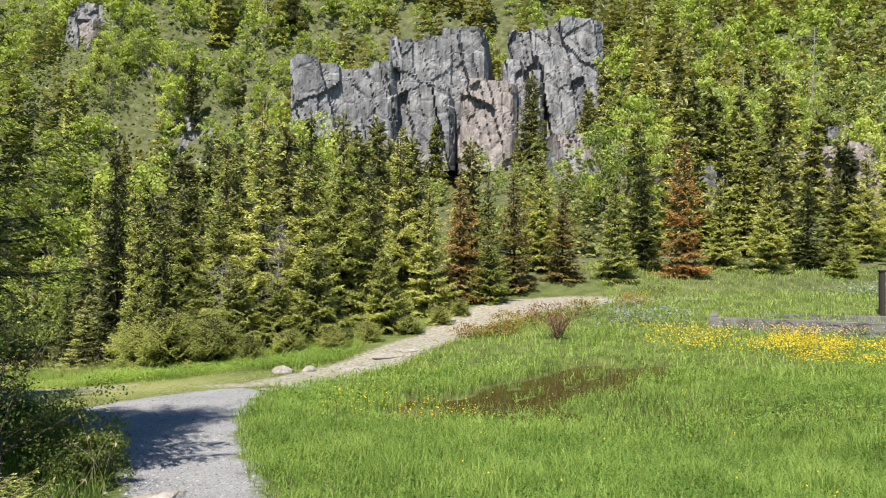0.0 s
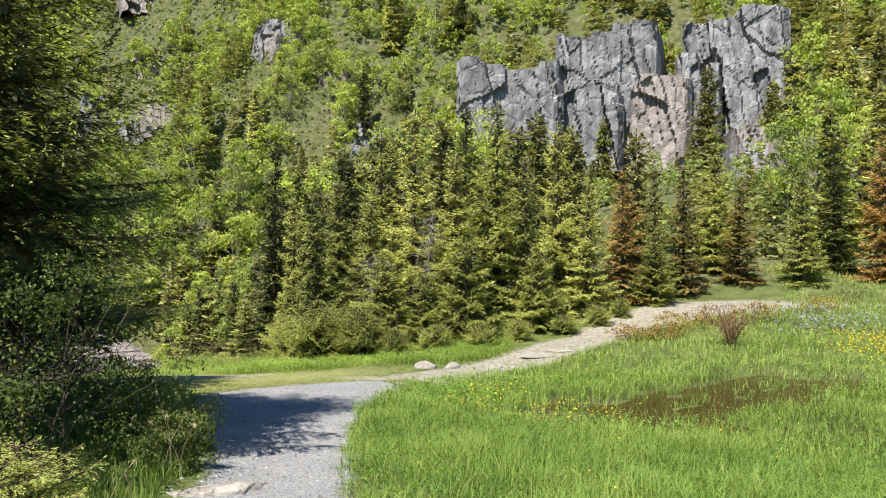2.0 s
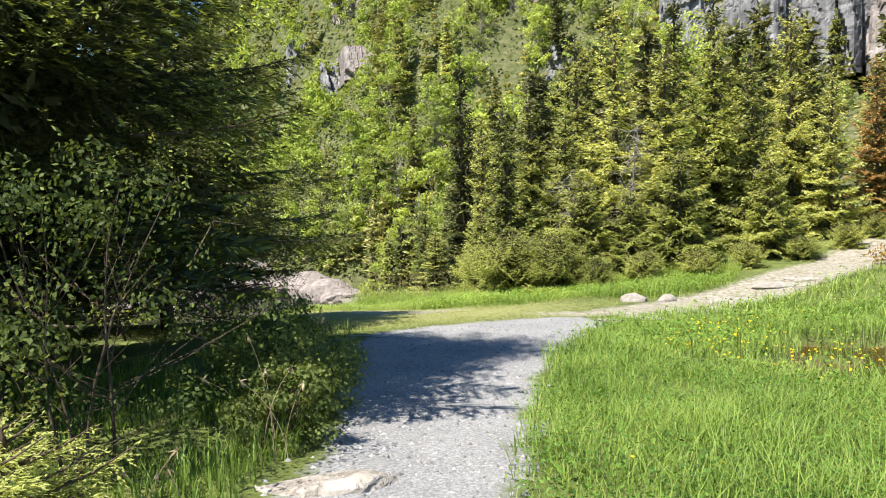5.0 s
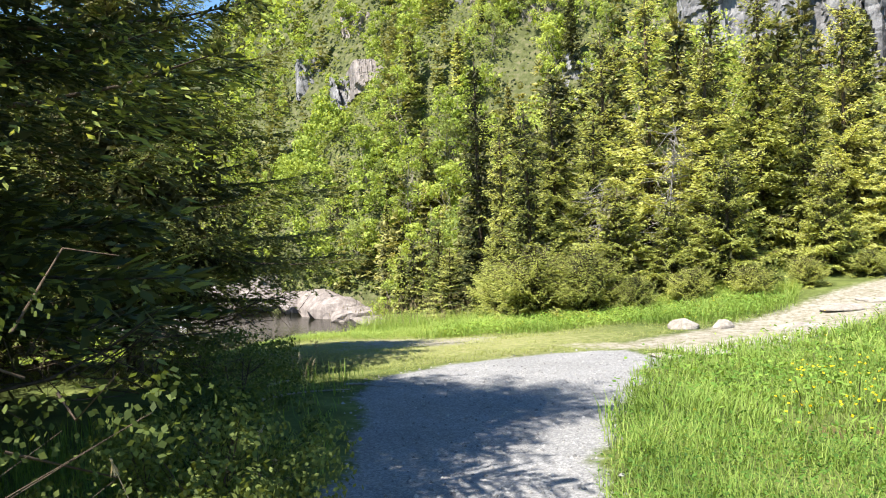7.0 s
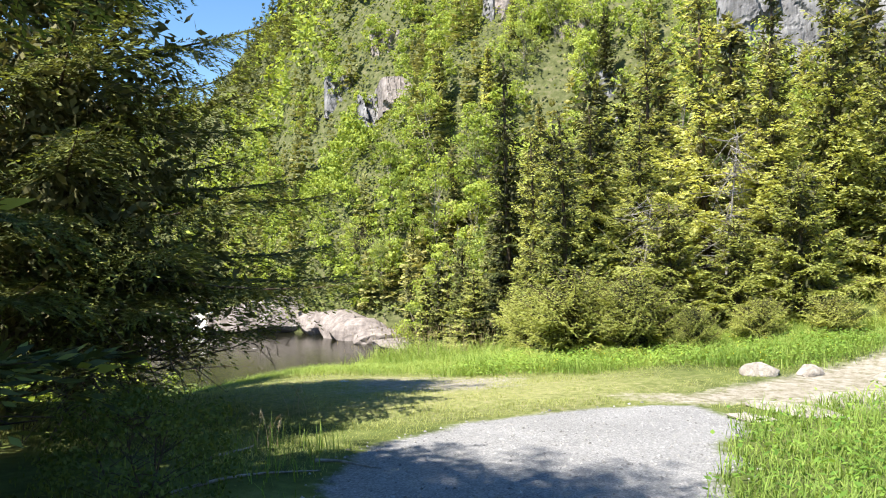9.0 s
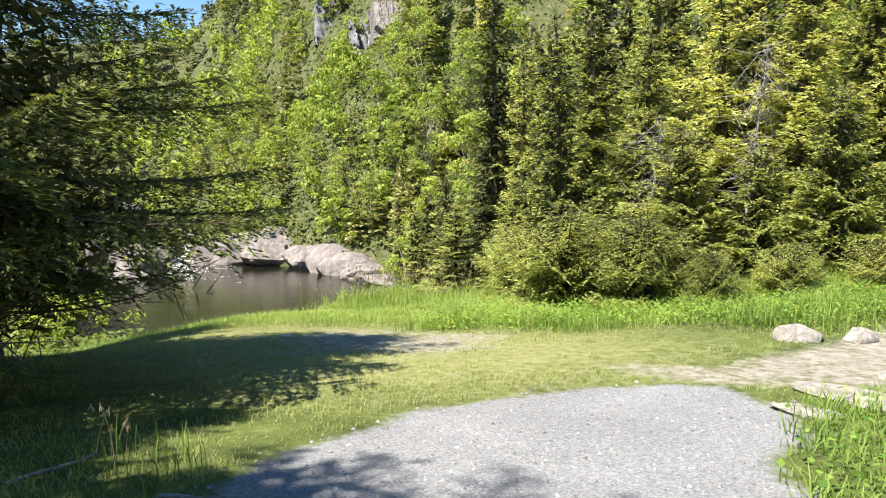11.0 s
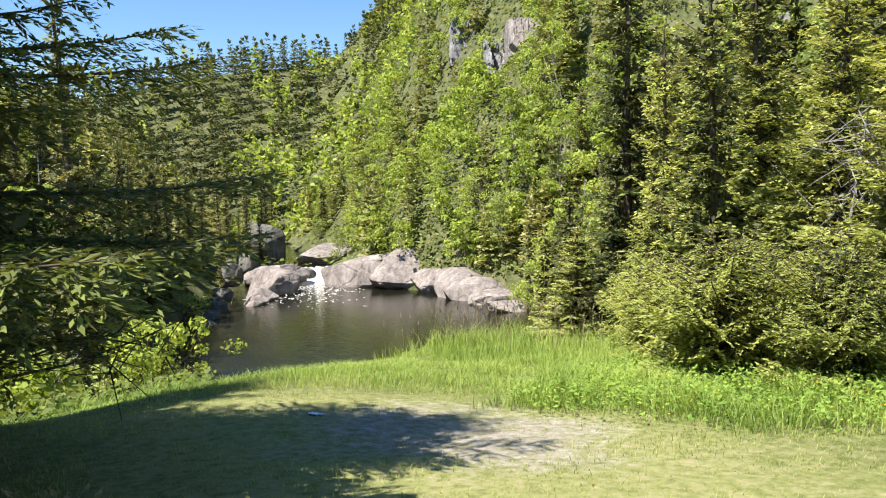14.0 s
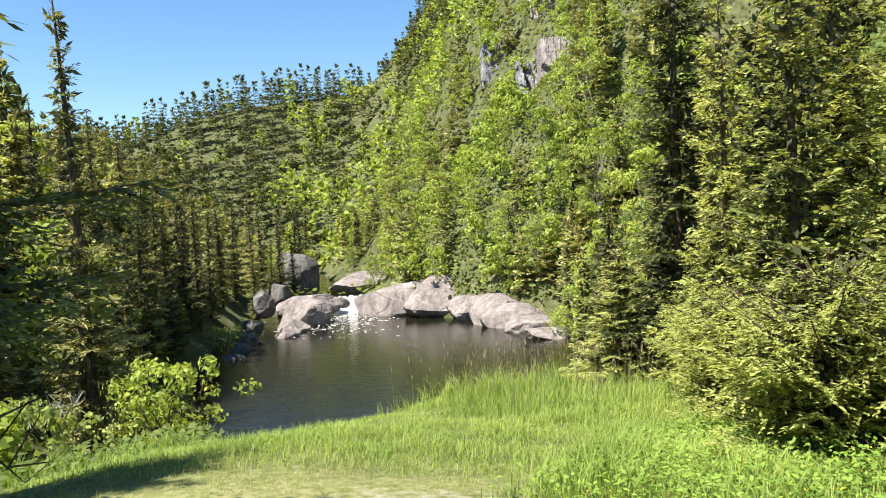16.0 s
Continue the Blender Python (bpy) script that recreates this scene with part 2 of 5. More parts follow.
def paint(name, colour, rough=0.6):
    m, n, l, b = material(name, rough, 0.3)
    t = noise_node(n, l, 18.0, 5.0, 0.7)
    c = mix_col(n, l, 0.35, colour, t.outputs[0], "OVERLAY")
    l.new(c, b.inputs["Base Color"])
    bump(n, l, b, t.outputs[0], 0.2, 0.01)
    return m


M_ORANGE = paint("faded_orange_paint", (0.72, 0.17, 0.05))
# pale blue colour stands for sky reflected in a lawn puddle
M_PUDDLE_GLINT = paint("pale_blue_puddle_glint", (0.42, 0.55, 0.72), 0.35)
M_POST = paint("dark_stained_wood", (0.045, 0.035, 0.03), 0.8)

# ---- mesh helpers ----


def mesh_from(name, verts, faces, mat, smooth=False):
    """A mesh from an array of places and an array of triangles or quads."""
    verts, faces = np.asarray(verts, dtype=np.float32), np.asarray(faces, dtype=np.int32)
    me = bpy.data.meshes.new(name)
    k = faces.shape[1]
    me.vertices.add(len(verts))
    me.vertices.foreach_set("co", verts.ravel())
    me.loops.add(faces.size)
    me.loops.foreach_set("vertex_index", faces.ravel())
    me.polygons.add(len(faces))
    me.polygons.foreach_set("loop_start", np.arange(0, faces.size, k, dtype=np.int32))
    me.polygons.foreach_set("use_smooth", np.full(len(faces), smooth))
    me.update(calc_edges=True)
    me.materials.append(mat)
    return me


class Tris:
    """Gathers triangles of many small pieces."""

    def __init__(self):
        self.v, self.f, self.n = [], [], 0

    def add(self, verts, faces):
        self.v.append(np.asarray(verts, dtype=np.float32).reshape(-1, 3))
        self.f.append(np.asarray(faces, dtype=np.int32) + self.n)
        self.n += len(self.v[-1])

    def mesh(self, name, mat, smooth=False):
        return mesh_from(name, np.concatenate(self.v), np.concatenate(self.f), mat, smooth)


def unit(a):
    return a / np.maximum(np.linalg.norm(a, axis=-1, keepdims=True), 1e-9)


def tufts(out, base, way, side, length, width, lift=0.0):
    """Slim pointed leaves: four corners each, from base along way, width along side."""
    base, way, side = np.asarray(base), np.asarray(way), np.asarray(side)
    n = len(base)
    length, width = np.broadcast_to(length, n)[:, None], np.broadcast_to(width, n)[:, None]
    midp = base + way * length * 0.45
    v = np.stack([base, midp + side * width * 0.5, base + way * length + np.array([0, 0, lift]), midp - side * width * 0.5], axis=1)
    i = np.arange(n)[:, None] * 4
    out.add(v, np.concatenate([i + np.array([0, 1, 2]), i + np.array([0, 2, 3])]))


def tube(out, pts, radii, sides=6):
    """A tapered round limb along the points."""
    pts, radii = np.asarray(pts, dtype=float), np.asarray(radii, dtype=float)
    d = unit(np.gradient(pts, axis=0))
    ref = np.where(np.abs(d[:, 2:3]) > 0.9, np.array([[1.0, 0, 0]]), np.array([[0, 0, 1.0]]))
    a = unit(np.cross(d, ref))
    b = np.cross(d, a)
    ang = np.linspace(0, 2 * np.pi, sides, endpoint=False)
    ring = pts[:, None] + radii[:, None, None] * (np.cos(ang)[None, :, None] * a[:, None] + np.sin(ang)[None, :, None] * b[:, None])
    k = len(pts)
    i, j = np.meshgrid(np.arange(k - 1), np.arange(sides), indexing="ij")
    p, q = (i * sides + j).ravel(), (i * sides + (j + 1) % sides).ravel()
    out.add(ring.reshape(-1, 3), np.concatenate([np.stack([p, q, q + sides], 1), np.stack([p, q + sides, p + sides], 1)]))


def thing(name, label, category, group="", place=None):
    ob = tagged(new(name), label, category, group)
    ob.empty_display_size = 0.2
    if place is not None:
        ob.matrix_basis = place
    return ob


def part(name, me, parent, label=""):
    ob = new(name, me)
    ob.parent = parent
    if label:
        ob["label"] = label
    return ob


def stuff(name, me, label, category):
    return tagged(new(name, me), label, category, kind="stuff")


# ---- the lie of the land ----


def step(a, b, x):
    t = np.clip((x - a) / (b - a), 0, 1)
    return t * t * (3 - 2 * t)


def waves(x, y, size, seed=0.0):
    """Soft unevenness from summed sines."""
    a, b = x / size, y / size
    return (np.sin(a * 1.7 + 1.3 * np.sin(b * 1.1 + seed) + seed) + np.sin(b * 2.1 + 1.1 * np.sin(a * 1.4 + seed * 2.0)) + 0.6 * np.sin(2.9 * a - 2.3 * b + seed * 3.0)) / 2.6


def soft_max(a, b, k):
    h = np.clip(0.5 + 0.5 * (a - b) / k, 0, 1)
    return b * (1 - h) + a * h + k * h * (1 - h)


WATER_Z = -9.6


def height(x, y):
    x, y = np.asarray(x, dtype=float), np.asarray(y, dtype=float)
    u, v = -0.5 * x + 0.866 * y, 0.866 * x + 0.5 * y
    lawn = np.interp(u, [-30, -1, 0.4, 2.4, 7.7, 14.5, 19, 24.5, 29, 36, 50, 56], [3, 0.15, 0.02, -0.55, -0.74, -1.18, -1.6, -2.2, -2.75, -5.4, -9.6, -11.5])
    edge = -2.35 + 0.30 * (x + 14.4)
    lawn = lawn + (-soft_max(-lawn, -edge, 0.5) - lawn) * step(14.5, 18, y)
    lawn = lawn - 1.5 * step(13.4, 16.8, -x) * step(-0.5, 2.5, y - 13.96 + 0.613 * (x + 4.8)) * step(14, 18, y)
    marsh = np.interp(y, [-30, 0, 4, 8, 14, 20, 25, 30, 34, 60], [1, -0.1, -0.9, -1.25, -1.5, -1.5, -1.2, -0.5, -0.2, 0.2])
    z = lawn + (marsh - lawn) * step(1.5, 10, v) * step(2, 8, y + 0.3 * x)
    z = z + 0.05 * waves(x, y, 1.9, 0.7)
    s = (x + 10) * 0.69 + (y - 38) * 0.72
    q = (x + 10) * -0.72 + (y - 38) * 0.69
    s = s + 16 * step(44, 66, q)
    s = -soft_max(-s, -(y - 34.0), 5.0) + 1.8 * waves(x, y, 13, 2.0)
    foot = -0.5 - 10.0 * step(0, 42, q)
    foot = foot + 0.3 * np.clip(q - 75, 0, 200)
    gentle = np.interp(s, [-60, 0, 38, 60, 100], [-60, 0, 11, 29, 50])
    steep = np.where(s > 0, 1.1 + 0.6 * step(80, 120, q), 1.0) * s
    hill = foot + gentle + (steep - gentle) * step(12, 55, q) + 1.2 * waves(x, y, 7, 1.0) * step(4, 20, s)
    z = soft_max(z, hill, 2.0)
    bed = -12.0 + 4.3 * step(63, 67, q) - 0.9 * step(67.5, 70, q)
    z = np.maximum(z, np.where(u > 40, bed, -50))
    w = (x + 39) * -0.63 + (y - 33) * -0.77
    off_stream = np.abs((x + 10) * 0.69 + (y - 38) * 0.72 + 18 + 0.15 * (q - 68))
    left = -11.3 + 0.85 * w + 0.8 * waves(x, y, 6, 3.0)
    left = np.minimum(left, 6 + 0.05 * w)
    z = np.where(u > 26, soft_max(z, left, 2.0), z)
    far = -9 + 0.52 * (q - 118) + 5 * waves(x, y, 34, 0.4)
    cap = 64 + 5 * waves(x, y, 45, 1.1) + 0.75 * np.clip(x + 150, -55, 12)
    far = -soft_max(-far, -cap, 14.0)
    z = soft_max(z, far, 4.0)
    channel = (1 - step(2.2, 4.6, off_stream)) * step(66.5, 69, q) * (1 - step(104, 122, q))
    z = z + (-9.0 - z) * channel
    top = 74 + 6 * waves(x, y, 40, 2.2)
    z = -soft_max(-z, -top, 8.0)
    return z


def band(lo, hi, x, soft):
    return np.clip((x - lo) / soft + 0.5, 0, 1) * np.clip((hi - x) / soft + 0.5, 0, 1)


def gravel_mask(x, y):
    lo = np.interp(y, [-8, 0, 3, 5.8, 6.8, 9.5, 11, 13.1, 15.4, 17], [-0.9, -0.9, -1.1, -2.35, -2.75, -4.1, -5.0, -6.3, -6.4, -5.3])
    hi = np.interp(y, [-8, 0, 3, 6.5, 7.6, 10.7, 12.7, 13.8, 16.6, 17.6], [0.9, 0.9, 0.7, -1.3, -1.8, -2.8, -3.35, -3.5, -3.8, -4.6])
    end = 17.1 + 0.35 * (x + 5.2)
    return band(lo, hi, x + 0.16 * waves(x, y, 0.45, 5.0), 0.6) * np.clip((end - y) / 0.4 + 0.5, 0, 1)


def trail_mask(x, y):
    cx = np.interp(y, [17.5, 18.5, 21, 23, 27, 29, 31, 31.8], [-3.6, -3.3, -2.1, -1.1, 0.9, 2.6, 5.2, 8.5])
    wide = np.interp(y, [17.5, 19, 25, 29, 31.8], [1.3, 1.15, 0.9, 1.7, 4.0])
    return band(-wide, wide, x - cx, 0.7) * band(17.6, 32.1, y, 0.6)


def mud_mask(x, y):
    cx = np.interp(y, [13, 15.5, 18, 20.5], [-0.6, 0.6, 2.4, 4.6])
    cx = cx + 0.7 * waves(x, y, 0.9, 6.0)
    return band(-1.3, 1.9, x - cx, 1.2) * band(13.0, 20.8, y + 0.5 * waves(x, y, 0.7, 2.0), 1.4) * (1 - 0.7 * (waves(x, y, 0.45, 8.0) > 0.55))


def lawn_mask(x, y):
    return np.clip(1.25 - np.hypot((x + 8.8) / 4.8, (y - 18.0) / 3.4), 0, 1)


def worn_mask(x, y):
    a = np.clip(1.35 - np.hypot((x + 8.9) / 2.1, (y - 18.7) / 1.7) + 0.25 * waves(x, y, 0.5, 3.0), 0, 1)
    b = np.clip(1.3 - np.hypot((x + 4.6) / 1.3, (y - 17.7) / 0.5), 0, 1)
    return np.maximum(a, b) * 0.66


def spread(a, b, fine, far_lo, far_hi, growth=1.16):
    """Grid lines, fine between a and b and ever wider outside."""
    lines = list(np.arange(a, b, fine))
    d, x = fine, lines[-1]
    while x < far_hi:
        d = min(d * growth, 30)
        x += d
        lines.append(x)
    d, x = fine, a
    while x > far_lo:
        d = min(d * growth, 30)
        x -= d
        lines.insert(0, x)
    return np.array(lines)


def build_ground():
    gx, gy = spread(-17, 9, 0.22, -900, 900, 1.08), spread(-1, 29, 0.24, -900, 1100, 1.08)
    x, y = np.meshgrid(gx, gy)
    z = height(x, y)
    w, h = len(gx), len(gy)
    i, j = np.meshgrid(np.arange(w - 1), np.arange(h - 1))
    p = (j * w + i).ravel()
    g, t, mu = gravel_mask(x, y), trail_mask(x, y), mud_mask(x, y)
    z = z - 0.20 * np.clip(mu, 0, 1) - 0.03 * g + 0.006 * waves(x, y, 0.14, 4.0)
    me = mesh_from("ground", np.stack([x, y, z], -1).reshape(-1, 3), np.stack([p, p + 1, p + w + 1, p + w], 1), M_GROUND, True)
    wood = np.clip(step(30, 36, y + 0.0 * x) + step(30, 36, -0.5 * x + 0.866 * y), 0, 1)
    for name, mask in (("gravel", g), ("dirt", np.maximum(t * 0.68, worn_mask(x, y))), ("mud", mu), ("lawn", lawn_mask(x, y)), ("woodland", wood)):
        me.attributes.new(name, "FLOAT", "POINT").data.foreach_set("value", mask.astype(np.float32).ravel())
    tagged(new("ground", me), "grassy ground with grey gravel path, worn lawn and wooded slopes", "ground", kind="structure")


build_ground()


def ground_at(x, y):
    return float(height(x, y))


def sheet(name, corners, z, mat, label, category, kind="structure"):
    me = mesh_from(name, [(a, b, z) for a, b in corners], [list(range(len(corners)))], mat)
    return tagged(new(name, me), label, category, kind=kind)


def along(q, s):
    """Plan place from metres upstream and metres towards the crag slope."""
    return (-10 - 0.72 * q + 0.69 * s, 38 + 0.69 * q + 0.72 * s)


sheet("water", [along(-6, -62), along(66.5, -62), along(66.5, 12), along(-6, 12)], WATER_Z, M_WATER, "dark peaty river pool below a small cascade", "water")
sheet("water", [along(67.6, -45), along(190, -45), along(190, 20), along(67.6, 20)], WATER_Z + 1.5, M_WATER, "dark narrow stream above the cascade", "water")
sheet("water", [(-3.2, 12), (6.5, 12), (6.5, 21.5), (-3.2, 21.5)], -1.55, M_MARSH, "shallow brown marsh water among sedges", "water")

# ---- trees ----
rng = np.random.default_rng(7)


def spruce_parts(h, r, seed, whorls=14, per=7, seg=0.12, low=0.04, droop=0.25, ragged=0.35, gap=0.0, limbs=True, jitter=0.3, taper=0.85, fresh=0.0, heart=8, thick=0.42, clump=1.0, bare=0.1, crest=0.55, pendent=0.0):
    """Trunk and crown of a spruce: whorls of boughs, each a drooping fan of side twigs feathered with needles."""
    g = np.random.default_rng(seed)
    wood, crown, shoots, old = Tris(), Tris(), Tris(), Tris()
    lean = g.normal(0, 0.012, 2) * h
    zs = np.linspace(0, h * 0.985, 8)
    tube(wood, [(lean[0] * (z / h) ** 2, lean[1] * (z / h) ** 2, z - 0.15 * (z == 0)) for z in zs], 0.014 * h * (1 - zs / h) ** 0.8 + 0.012, 7)
    up_z = np.array([0, 0, 1.0])
    for k in range(whorls):
        t = min(max(low + (0.985 - low) * ((k + g.uniform(-jitter, jitter)) / whorls), low), 0.985)
        full = r * ((1 - t) ** taper) * (0.85 + 0.15 * math.sin(t * 9 + seed)) + 0.06
        count = max(3, int(per * (1.0 - 0.45 * t) + g.uniform(0, 1)))
        a0 = g.uniform(0, 6.28)
        for bnum in range(count):
            if g.random() < gap:
                continue
            az = a0 + 6.283 * bnum / count + g.normal(0, 0.25)
            ln = full * g.uniform(1 - ragged, 1.08)
            out = np.array([math.cos(az), math.sin(az), 0.0])
            side = np.cross(out, up_z)
            root = np.array([lean[0] * t * t, lean[1] * t * t, h * t + g.normal(0, 0.12) * r * 0.3])
            up = crest * t + 0.04 + g.normal(0, 0.07)
            m = max(4, int(3 + ln * 1.5))
            f = np.linspace(0, 1, m)
            pts = root + out * (f * ln)[:, None] + up_z * (ln * (up * f - droop * (1 - 0.6 * t) * f ** 1.6 + 0.2 * f ** 3))[:, None] + side * (g.normal(0, 0.06) * ln * f ** 2)[:, None]
            if limbs:
                tube(wood, pts, np.linspace(0.010 + 0.008 * ln, 0.003, m), 3)
            nt = max(int(6 * clump), 2 * int(ln / (seg * 0.85) * clump))
            ft = np.linspace(bare, 0.99, nt) + g.normal(0, 0.02, nt)
            ft = np.clip(ft, 0.05, 1.0)
            p = np.stack([np.interp(ft, f, pts[:, c]) for c in range(3)], 1)
            sign = np.where(np.arange(nt) % 2 == 0, 1.0, -1.0)
            tl = (seg + 0.5 * ln * (1 - ft) ** 0.75 * np.clip(0.35 + ft * 2.0, 0, 1)) * g.uniform(0.65, 1.1, nt)
            way = unit(out[None] * g.uniform(0.55, 0.95, (nt, 1)) + side[None] * (sign * g.uniform(0.55, 1.0, nt))[:, None] + up_z * g.normal(0.02, 0.13, (nt, 1)))
            kk = np.maximum(2 if clump > 0.6 else 1, (tl / (seg * 0.62) + 0.9 * (clump > 0.6)).astype(int))
            idx = np.repeat(np.arange(nt), kk)
            off = (np.arange(len(idx)) - np.repeat(np.cumsum(kk) - kk, kk)) / np.repeat(kk, kk)
            arch = g.uniform(0.05, 0.45, nt) + 0.6 * pendent
            centre = p[idx] + way[idx] * (tl[idx] * off)[:, None] - up_z * (arch[idx] * tl[idx] * off ** 2)[:, None]
            reach = np.clip(ft[idx] + off * tl[idx] / max(ln, 0.2), 0, 1.2)
            across = unit(np.cross(way[idx], up_z))
            n = len(idx)
            for hand in (-1.0, 1.0):
                w2 = unit(way[idx] + across * (hand * g.uniform(0.1, 0.5, (n, 1))) + up_z * (g.normal(0.06 if hand > 0 else -0.16, 0.2, (n, 1)) - pendent * off[:, None]))
                sd = unit(np.cross(w2, up_z + g.normal(0, 0.38, (n, 3))))
                size = seg * (1.1 - 0.3 * t) * g.uniform(0.75, 1.3, n)
                new_wood = (reach > 0.7) & (off > 0.55) & (g.random(n) < fresh)
                spots = centre + g.normal(0, seg * 0.08, centre.shape)
                for pick, where in ((~new_wood, crown), (new_wood, shoots)):
                    if pick.any():
                        tufts(where, spots[pick], w2[pick], sd[pick], size[pick], size[pick] * thick)
            # inner tufts kept apart: their dark colour adds shade between the boughs
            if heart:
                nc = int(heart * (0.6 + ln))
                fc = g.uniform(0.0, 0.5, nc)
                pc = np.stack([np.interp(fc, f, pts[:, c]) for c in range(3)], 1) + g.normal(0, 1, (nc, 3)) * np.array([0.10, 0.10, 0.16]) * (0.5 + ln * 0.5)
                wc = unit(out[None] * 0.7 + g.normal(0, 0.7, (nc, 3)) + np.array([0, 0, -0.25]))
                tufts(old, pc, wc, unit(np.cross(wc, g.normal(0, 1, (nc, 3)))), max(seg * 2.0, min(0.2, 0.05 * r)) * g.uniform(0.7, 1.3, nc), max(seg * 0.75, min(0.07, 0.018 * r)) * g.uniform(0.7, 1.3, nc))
    n = 14
    az = g.uniform(0, 6.283, n)
    tipw = unit(np.stack([np.cos(az) * 0.5, np.sin(az) * 0.5, g.uniform(0.3, 1.2, n)], 1))
    tufts(crown, np.array([lean[0], lean[1], h * 0.93]) + up_z * (h * 0.07 * g.random((n, 1))), tipw, unit(np.cross(tipw, g.normal(0, 1, (n, 3)))), seg * 1.1, seg * thick)
    spruce_parts.shoots, spruce_parts.heart = shoots, old
    return wood, crown


def crown_mesh(crown, mat):
    """Crown of outer needles, with older inner needles coloured dark to deepen the crown's shade."""
    n, faces = crown.n, sum(len(a) for a in crown.f)
    if not spruce_parts.heart.n:
        return crown.mesh("crown", mat)
    heart = spruce_parts.heart
    for v, f in zip(heart.v, heart.f):
        crown.v.append(v)
        crown.f.append(f + n)
    crown.n += heart.n
    me = crown.mesh("crown", mat)
    me.materials.append(M_INNER_SHADE)
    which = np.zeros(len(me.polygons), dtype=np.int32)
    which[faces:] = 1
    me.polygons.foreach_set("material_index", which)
    return me


def spruce(name, label, h, r, seed, mat, group, at, turn=0.0, **kw):
    wood, crown = spruce_parts(h, r, seed, **kw)
    ob = thing(name, label, "tree", group, pose(at[0], at[1], ground_at(*at), 0, 0, turn))
    part("trunk", wood.mesh("trunk", M_BARK, True), ob)
    part("crown", crown_mesh(crown, mat), ob)
    if spruce_parts.shoots.n:
        part("new_growth", spruce_parts.shoots.mesh("new_growth", M_FRESH if mat is M_SPRUCE_DARK else M_YOUNG), ob, "fresh yellow-green shoots at the twig tips")
    return ob


def leafy_parts(h, r, seed, clumps=60, leaves=40, leaf=0.10, trunk=0.05, low=0.25, stems=1):
    """Trunk, limbs and a crown of many small leaves in uneven clumps."""
    g = np.random.default_rng(seed)
    wood, crown = Tris(), Tris()
    for sn in range(stems):
        foot = g.normal(0, 0.10 * r, 2) * (stems > 1)
        tip = np.array([*(g.normal(0, 0.35 * r, 2) * (stems > 1)), h * g.uniform(0.78, 0.9)])
        f = np.linspace(0, 1, 6)
        pts = np.array([foot[0], foot[1], -0.12]) * (1 - f)[:, None] + tip * f[:, None] + 0.03 * h * np.sin(f * 5 + sn)[:, None] * np.array([1, 0.6, 0])
        tube(wood, pts, np.linspace(trunk, trunk * 0.2, 6), 6)
        for k in range(clumps // stems):
            t = low + (1 - low) * g.random() ** 0.8
            az, belly = g.uniform(0, 6.28), math.sin(math.pi * min(0.98, 0.18 + 0.80 * (t - low) / (1 - low))) ** 0.7
            rad = r * belly * g.uniform(0.35, 1.05)
            root = np.array([np.interp(t * 0.75, f, pts[:, c]) for c in range(3)])
            c0 = np.array([root[0] + rad * math.cos(az), root[1] + rad * math.sin(az), h * t])
            tube(wood, [root, root * 0.5 + c0 * 0.5 + np.array([0, 0, 0.06 * h * (0.3 - t)]), c0], [trunk * 0.32, trunk * 0.2, trunk * 0.08], 3)
            n = int(leaves * g.uniform(0.6, 1.4))
            size = r * g.uniform(0.18, 0.36)
            shell = unit(g.normal(0, 1, (n, 3)) + np.array([0.35 * math.cos(az), 0.35 * math.sin(az), 0.35]))
            base = c0 + shell * (size * g.uniform(0.45, 1.1, (n, 1))) * np.array([1, 1, 0.62])
            way = unit(np.cross(shell, g.normal(0, 1, (n, 3))) + np.array([0, 0, -0.25]))
            sd = unit(np.cross(way, shell + g.normal(0, 0.45, (n, 3))))
            tufts(crown, base, way, sd, leaf * g.uniform(0.7, 1.4, n), leaf * g.uniform(0.5, 0.9, n))
    return wood, crown


def leafy(name, label, category, h, r, seed, mat, group, at, bark=None, **kw):
    wood, crown = leafy_parts(h, r, seed, **kw)
    ob = thing(name, label, category, group, pose(at[0], at[1], ground_at(*at)))
    part("stem" if category == "shrub" else "trunk", wood.mesh("trunk", bark or M_PALE_BARK, True), ob)
    part("crown", crown.mesh("crown", mat), ob)
    return ob


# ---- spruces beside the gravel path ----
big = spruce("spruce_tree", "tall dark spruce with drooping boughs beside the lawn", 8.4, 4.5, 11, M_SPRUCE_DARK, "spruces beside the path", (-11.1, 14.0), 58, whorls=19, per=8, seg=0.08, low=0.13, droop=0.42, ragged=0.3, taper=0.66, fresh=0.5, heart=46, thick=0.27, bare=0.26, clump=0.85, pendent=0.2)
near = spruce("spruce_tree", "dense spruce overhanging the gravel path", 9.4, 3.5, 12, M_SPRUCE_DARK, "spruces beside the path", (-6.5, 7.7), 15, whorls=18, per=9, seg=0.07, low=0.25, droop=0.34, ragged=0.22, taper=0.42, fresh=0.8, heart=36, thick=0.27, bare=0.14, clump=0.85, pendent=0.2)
# extra spruces, mostly out of view, added to shade path edge and lawn
behind = spruce("spruce_tree", "tall spruce added left of the path to cast shade", 9.6, 4.2, 13, M_SPRUCE_DARK, "spruces beside the path", (-15.4, 13.6), 70, whorls=17, per=8, seg=0.15, low=0.12, droop=0.42, ragged=0.32, taper=0.7, fresh=0.4, heart=20, thick=0.34, bare=0.2)
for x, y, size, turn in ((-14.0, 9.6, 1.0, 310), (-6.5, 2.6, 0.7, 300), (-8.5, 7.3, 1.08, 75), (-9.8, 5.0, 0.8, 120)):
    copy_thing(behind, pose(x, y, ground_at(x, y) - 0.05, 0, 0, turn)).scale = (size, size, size)
